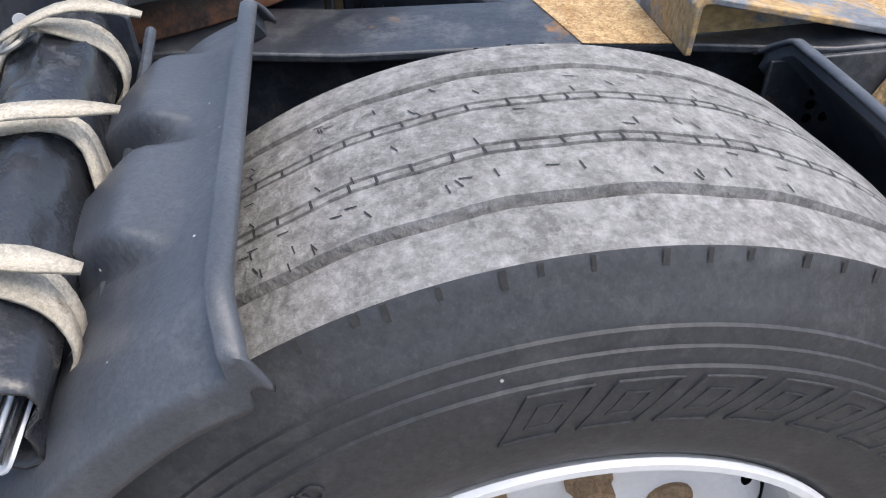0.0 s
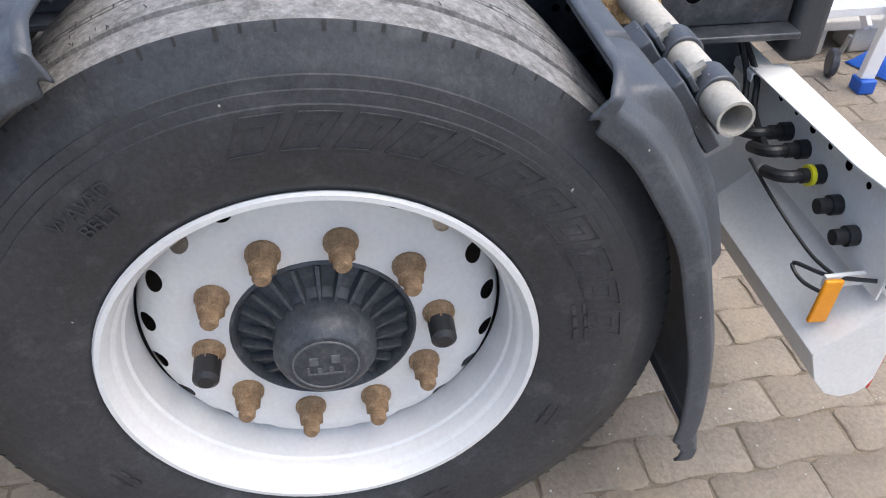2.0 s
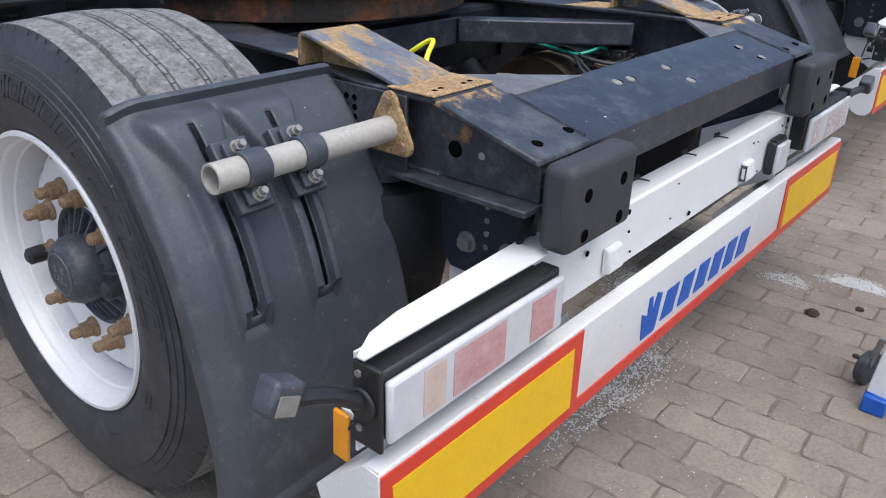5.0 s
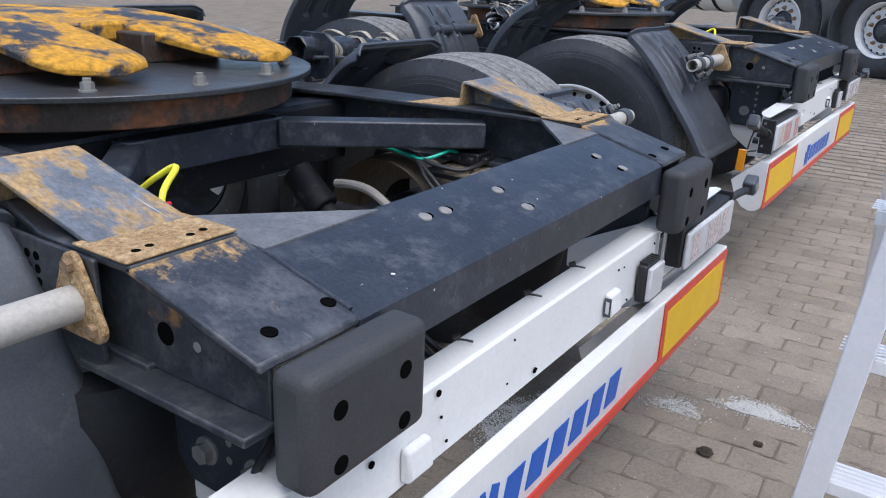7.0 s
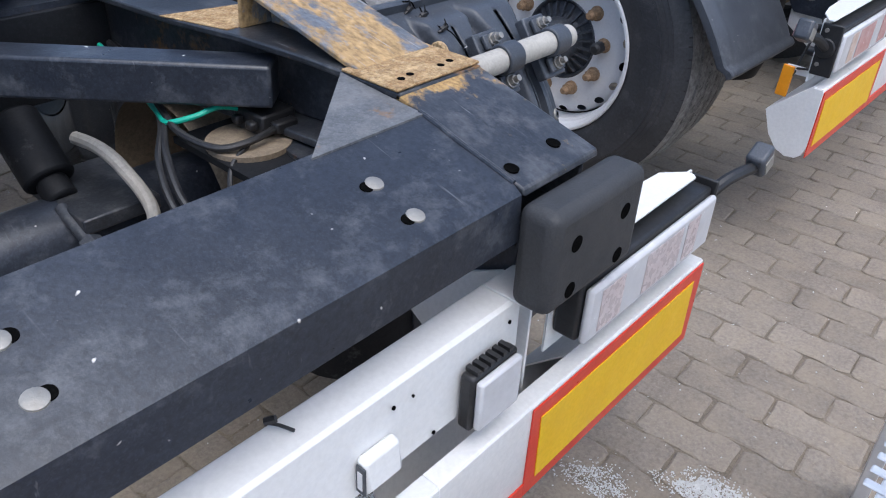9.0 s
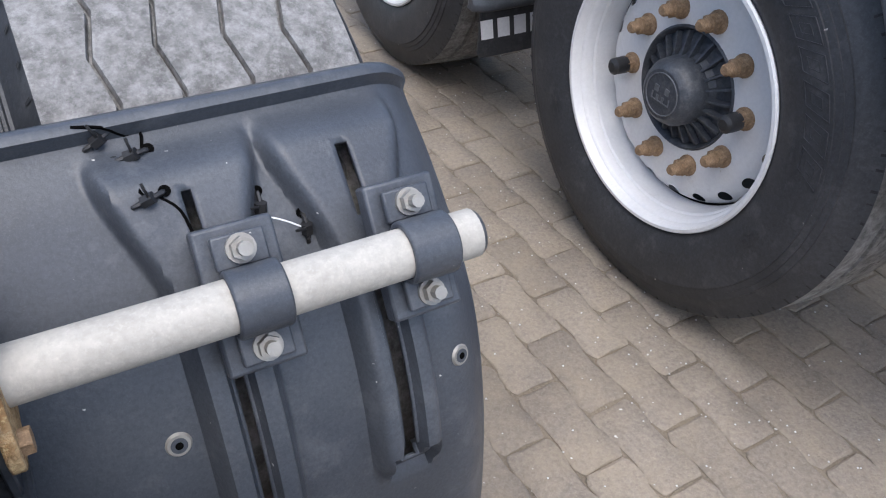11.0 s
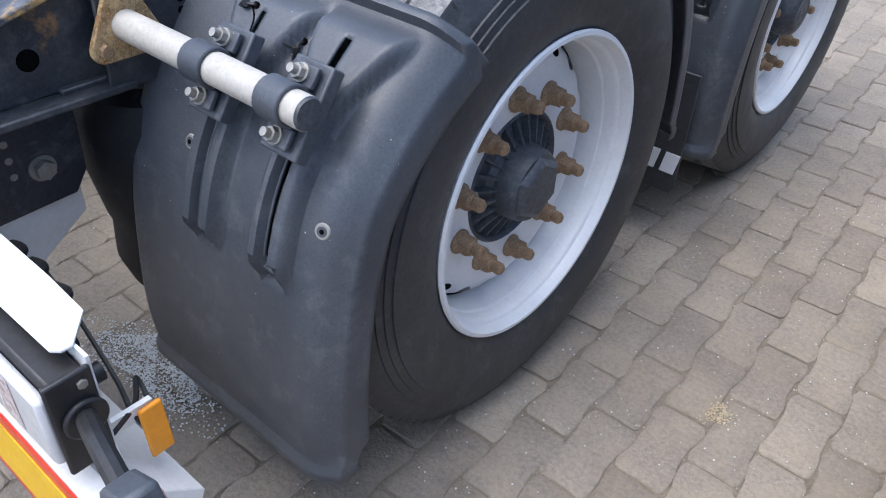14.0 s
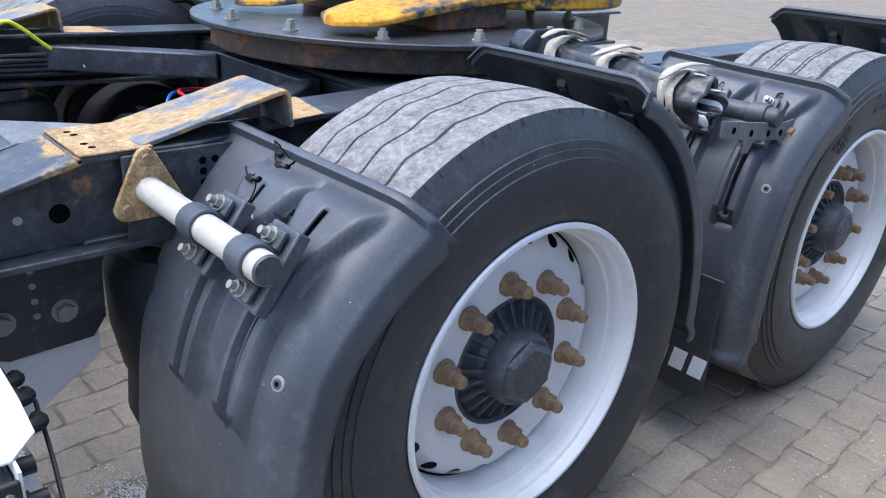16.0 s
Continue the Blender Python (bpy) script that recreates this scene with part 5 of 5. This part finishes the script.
for mt, r, pts in lines:
    bm = B()
    hose(bm, pts, r, 8, 6)
    part("air_line", bm, mt, dolly)

# ---- the neighbouring dollies, the same make ----
# its air springs are filled, so that its frame stands higher over the wheels
other = copy_thing(dolly, pose(3.17, 0.055, 0.0))
for ob in other.children:
    if ob.name.split(".")[0] not in ("wheel", "axle_tube", "brake_drum", "u_bolt", "axle_saddle", "brake_chamber", "push_rod"):
        lift = (0, -0.02, 0.15) if ob.name.startswith("mudguard") else (0, 0.025, 0.095)
        ob.matrix_basis = Matrix.Translation(lift) @ ob.matrix_basis

# its rear guard is swung up and ends higher over the paving
swung = [ob for ob in other.children if ob.name.startswith("mudguard") and max(v.co.x for v in ob.data.vertices) < 0 and min(v.co.y for v in ob.data.vertices) < -0.4]
for ob in swung:
    bpy.data.objects.remove(ob)
fender(-1, [(-0.235, 1.05), (-0.300, 1.000), (-0.390, 0.905), (-0.477, 0.789), (-0.565, 0.670), (-0.627, 0.564)], (0, 0), 0.715, 1.195, [(R1, 0.060, 0.575), (R2, 0.055, 0.570)], LO, 0.0, 0.034, 6, other)

# ---- loose things round the dolly ----
def ladder():
    """An aluminium platform step with wheels: two stile frames, treads and braces."""
    lad = thing("step_ladder", "aluminium platform step ladder with blue feet and castors", "step ladder")
    def bar(name, p, q, w, d, mt=ALU, label=""):
        bm = B()
        p, q = Vector(p), Vector(q)
        m = Matrix.Translation((p + q) / 2) @ (q - p).to_track_quat("Z", "Y").to_matrix().to_4x4() @ Matrix.Diagonal((w, d, (q - p).length, 1))
        bmesh.ops.create_cube(bm, size=1, matrix=m)
        return part(name, bm, mt, lad, label, bevel=0.003)
    for y in (-1.30, -1.86):
        bar("stile", (0.318, y - 0.005, 0.05), (0.318, y - 0.130, 1.5), 0.028, 0.055)
        bar("rear_stile", (1.30, y, 0.02), (0.75, y, 1.35), 0.028, 0.06)
        bm = B()
        box(bm, 0.285, 0.35, y - 0.035, y + 0.025, 0.0, 0.05)
        part("foot", bm, BLUE, lad, "blue plastic ladder foot", bevel=0.005)
        bm = B()
        lathe(bm, [(-0.014, 0.001), (-0.014, 0.045), (-0.01, 0.05), (0.01, 0.05), (0.014, 0.045), (0.014, 0.001)], (0, 0), 28)
        bmesh.ops.transform(bm, matrix=Matrix.Translation((0.44, y + 0.05, 0.05)) @ pose(0, 0, 0, 0, 0, 70), verts=bm.verts)
        part("castor", bm, HUB, lad, "grey rubber castor wheel", bevel=0.002)
        bm = B()
        rod(bm, (0.43, y + 0.05, 0.05), (0.42, y + 0.03, 0.16), 0.009, 10)
        part("castor_spring", bm, STEEL, lad)
        bar("brace", (0.39, y, 0.20), (0.50, y, 0.28), 0.02, 0.03)
    for k in range(5):
        x, z = 0.335, 0.27 + 0.29 * k
        bm = B()
        box(bm, x, x + 0.09, -1.88, -1.325, z, z + 0.028)
        for g in range(5):
            box(bm, x + 0.006 + g * 0.017, x + 0.014 + g * 0.017, -1.855, -1.315, z + 0.0282, z + 0.031)
        part("tread", bm, ALU, lad, bevel=0.002)
    return lad


ladder()

# sack, flat pallet stone
sack = thing("plastic_sack", "blue and white plastic sack lying on the paving", "sack")
bm, n = B(), 18
grid = []
for layer in (0, 1):
    rows = []
    for i in range(n + 1):
        u = i / n * 2 - 1
        row = []
        for j in range(n + 1):
            v = j / n * 2 - 1
            f = (1 - abs(u) ** 4) * (1 - abs(v) ** 4)
            h = (0.085 * f ** 0.6 + 0.012 * noise.noise(Vector((u * 3, v * 3, 2))) * f) if layer else 0.001
            row.append(bm.verts.new((u * 0.19, v * 0.30, 0.004 + h)))
        rows.append(row)
    grid.append(rows)
    for i in range(n):
        for j in range(n):
            fc = bm.faces.new((rows[i][j], rows[i + 1][j], rows[i + 1][j + 1], rows[i][j + 1]))
            fc.material_index = 1 if layer and (i < 4 or (j - i) % 9 < 3) else 0
bmesh.ops.remove_doubles(bm, verts=bm.verts, dist=0.004)
sk = part("sack_body", bm, [SACK, SACK_BLUE], sack)
sack.matrix_basis = pose(0.33, -2.22, 0, 0, 0, -65)
bm = B()
box(bm, 0.58, 2.2, -2.32, -1.75, 0.10, 0.14)
for x in (0.60, 1.3, 2.05):
    for y in (-2.30, -2.08, -1.87):
        box(bm, x, x + 0.12, y, y + 0.10, 0.0, 0.0995)
pal = tagged(part("pallet", bm, ZINC, bevel=0.006), "grey plastic pallet standing on the paving", "pallet")

# granules, clods and the sand stain
def scatter(name, label, cx, cy, rx, ry, count, size, mt, seed, category):
    r = random.Random(seed)
    verts, faces = [], []
    for _ in range(count):
        a, d = r.uniform(0, 6.283), math.sqrt(r.random()) * (1 if r.random() < 0.75 else 1.5)
        lump = 1 + 0.5 * math.sin(3 * a + seed) * 0.5
        x, y, h = cx + rx * d * lump * math.cos(a), cy + ry * d * lump * math.sin(a), size * r.uniform(0.5, 1.3)
        b = len(verts)
        t = r.uniform(0, 6)
        for k in range(4):
            verts.append((x + h * math.cos(t + k * 1.57), y + h * math.sin(t + k * 1.57), 0.001))
        verts.append((x, y, 0.001 + h * 1.1))
        faces += [(b + k, b + (k + 1) % 4, b + 4) for k in range(4)]
    me = bpy.data.meshes.new(name)
    me.from_pydata(verts, [], faces)
    me.materials.append(mt)
    tagged(new(name, me), label, category, kind="stuff")


scatter("spilt_granules", "white absorbent granules spilt on the paving", 1.09, -1.09, 0.042, 0.10, 3600, 0.0022, GRAIN, 1, "granules")
scatter("spilt_granules", "white absorbent granules spilt on the paving", 0.955, -0.87, 0.042, 0.075, 900, 0.0020, GRAIN, 2, "granules")
scatter("spilt_granules", "white granules below the dolly frame", 0.56, -0.50, 0.16, 0.07, 3600, 0.0024, GRAIN, 3, "granules")
scatter("spilt_granules", "white granules below the bumper", -0.05, -0.74, 0.30, 0.06, 1500, 0.0026, GRAIN, 5, "granules")
scatter("grit", "pale grit scattered over the paving", 1.5, 0.3, 0.9, 1.3, 900, 0.0022, GRAIN, 6, "grit")
scatter("grit", "pale grit scattered over the paving", -0.9, -0.9, 1.3, 0.9, 500, 0.0022, GRAIN, 7, "grit")
scatter("sand_patch", "yellow sand on the paving", 1.56, 0.225, 0.024, 0.03, 260, 0.002, SAND, 8, "sand")
for x, y, r in ((0.755, -1.018, 0.022), (0.57, -1.20, 0.012), (0.89, -1.13, 0.014)):
    bm = B()
    bmesh.ops.create_icosphere(bm, subdivisions=2, radius=r)
    for v in bm.verts:
        v.co *= 1 + 0.45 * noise.noise(v.co * 70 + Vector((x * 9, y, 0)))
        v.co.z = v.co.z * 0.45 + r * 0.3
        v.co += Vector((x, y, 0))
        v.co.z = max(v.co.z, 0.0008)
    tagged(part("clod", bm, CLAY), "small dark clod of earth on the paving", "clod")

# ---- far off: a parked truck behind the row, on the slightly higher part of the yard ----
def far_truck(x, y, z, turn):
    tk = thing("parked_truck", "parked truck chassis with bright wheels and a white tank", "truck")
    for k in range(2):
        w = share("wheel", RIB_TYRE, tk, Matrix.Translation((-0.65 + k * 1.30, 0, 0)) @ pose(0, 0, 0.505, 0, 0, -90))
        share("rim", RIM, w, Matrix.Identity(4))["label"] = "bright disc rim"
        share("hub", HUB_ROUND, w, Matrix.Identity(4))
        for n in range(10):
            q = radians(36 * n)
            share("wheel_nut", NUT, w, Matrix.Translation((0, 0.1675 * math.sin(q), 0.1675 * math.cos(q))))
        bm, cx = B(), -0.65 + k * 1.30
        strip(bm, [(cx + 0.60 * math.cos(q), 0.505 + 0.60 * math.sin(q)) for q in (radians(205 - 14 * i) for i in range(17))], "y", -1.20, -0.72, 0.012)
        part("mudguard", bm, FENDER, tk)
    bm = B()
    box(bm, -3.6, 3.4, -0.70, -0.45, 0.85, 1.12)
    part("frame", bm, BLACK_DARK, tk, bevel=0.01)
    bm = B()
    rod(bm, (-1.45, -0.82, 0.92), (-2.75, -0.82, 0.92), 0.36, 40)
    tank = part("fuel_tank", bm, WHITE, tk, "white cylindrical fuel tank", bevel=0.02)
    for xs in (-1.75, -2.1, -2.5):
        bm = B()
        lathe(bm, [(xs - 0.03, 0.361), (xs - 0.03, 0.366), (xs + 0.03, 0.366), (xs + 0.03, 0.361)], (-0.82, 0.92), 40)
        part("tank_band", bm, BLACK_DARK, tank, "black tank band")
    bm = B()
    box(bm, -1.36, -1.29, -1.19, -1.14, 0.86, 0.93)
    part("side_lamp", bm, ORANGE, tk, "orange side lamp", bevel=0.006)
    bm = B()
    box(bm, -1.38, -1.28, -1.14, -0.70, 0.84, 0.88)
    part("lamp_bracket", bm, BLACK_DARK, tk)
    bm = B()
    box(bm, -6.0, 3.4, -0.65, 0.5, 1.25, 2.9)
    part("body", bm, FENDER, tk, bevel=0.03)
    tk.matrix_basis = pose(x, y, z, 0, 0, turn)


far_truck(10.05, -0.33, 0.32, -115)

# ---- ground ----
GA, PL, PW = radians(2.0), 0.2225, 0.1075
PAVE = Matrix.Translation((1.443, 0.398, 0)) @ Matrix.Rotation(-GA * -1, 4, "Z")
bm = B()
prism(bm, [(-400, -0.5), (400, -0.5), (400, 0.3140), (8.6, 0.3140), (4.6, -0.0060), (-400, -0.0060)], "y", -400, 400)
ground = tagged(part("ground", bm, JOINT), "sandy bed of the paved yard", "ground", kind="structure")
paving = tagged(new("pavement"), "grey-brown interlocking concrete paving with sandy joints", "pavement", kind="structure")


def paver_outline():
    """Interlocking block: broad at both ends, drawn in along the middle, with rounded corners."""
    a, b, g = PW / 2 - 0.0016, PL / 2 - 0.0018, 0.0042
    side = [(-0.006, 0.0), (0.0, 0.035), (g, 0.10), (g, 0.26), (-g, 0.36), (-g, 0.64), (g, 0.74), (g, 0.90), (0.0, 0.965), (-0.006, 1.0)]
    right = [(a + d, -b + 2 * b * f) for d, f in side]
    return right + [(0, b - 0.0015)] + [(-x, y) for x, y in reversed(right)] + [(0, -b + 0.0015)]


OUT = paver_outline()
PN = len(OUT)


def paver_verts(m, r):
    """Worn block with chipped, uneven upper edges."""
    vs = [m @ Vector((x, y, -0.014)) for x, y in OUT]
    vs += [m @ Vector((x * 0.995 + r.uniform(-0.0020, 0.0014), y * 0.995 + r.uniform(-0.0022, 0.0014), r.uniform(-0.0042, -0.0026))) for x, y in OUT]
    return vs + [m @ Vector((x * r.uniform(0.86, 0.955), y * r.uniform(0.93, 0.978), r.uniform(-0.0009, 0))) for x, y in OUT]


PAVER_FACES = [tuple(range(2 * PN, 3 * PN))] + [(r * PN + i, r * PN + (i + 1) % PN, (r + 1) * PN + (i + 1) % PN, (r + 1) * PN + i) for r in (0, 1) for i in range(PN)]
rnd = random.Random(11)
BLOCKS = []
for k in range(8):
    one = bpy.data.meshes.new("paver")
    one.from_pydata([tuple(v) for v in paver_verts(Matrix.Identity(4), rnd)], [], PAVER_FACES)
    one.materials.append(PAVER)
    one.polygons.foreach_set("use_smooth", [True] * len(one.polygons))
    one.set_sharp_from_angle(angle=radians(50))
    BLOCKS.append(one)
verts, faces, made = [], [], 0
for i in range(-75, 130):
    for j in range(-40, 42):
        off = 0.5 if i % 2 else 0.0
        m = PAVE @ pose(i * PW + PW / 2 + rnd.uniform(-0.001, 0.001), (j + off) * PL + PL / 2 + rnd.uniform(-0.002, 0.002), rnd.uniform(-0.0020, 0.0), rnd.uniform(-0.9, 0.9), rnd.uniform(-0.5, 0.5), rnd.uniform(-1.6, 1.6))
        x, y = m.translation.x, m.translation.y
        if x > 4.5:
            m = Matrix.Translation((0, 0, 0.08 * min(4.0, max(0, x - 4.6)))) @ m
        near = (1.15 < x < 2.1 and -0.45 < y < 1.2) or (-1.4 < x < -0.75 and -1.25 < y < -0.55)
        if near and made < 300:
            made += 1
            share("paver", BLOCKS[made % 8], paving, m)
        elif -7 < x < 14 and -6 < y < 7.5:
            b = len(verts)
            verts += [tuple(v) for v in paver_verts(m, rnd)]
            faces += [tuple(k + b for k in f) for f in PAVER_FACES]
rest = bpy.data.meshes.new("paver_field")
rest.from_pydata(verts, [], faces)
rest.materials.append(PAVER)
field = tagged(new("paver_field", rest), kind="stuff")
field.parent = paving
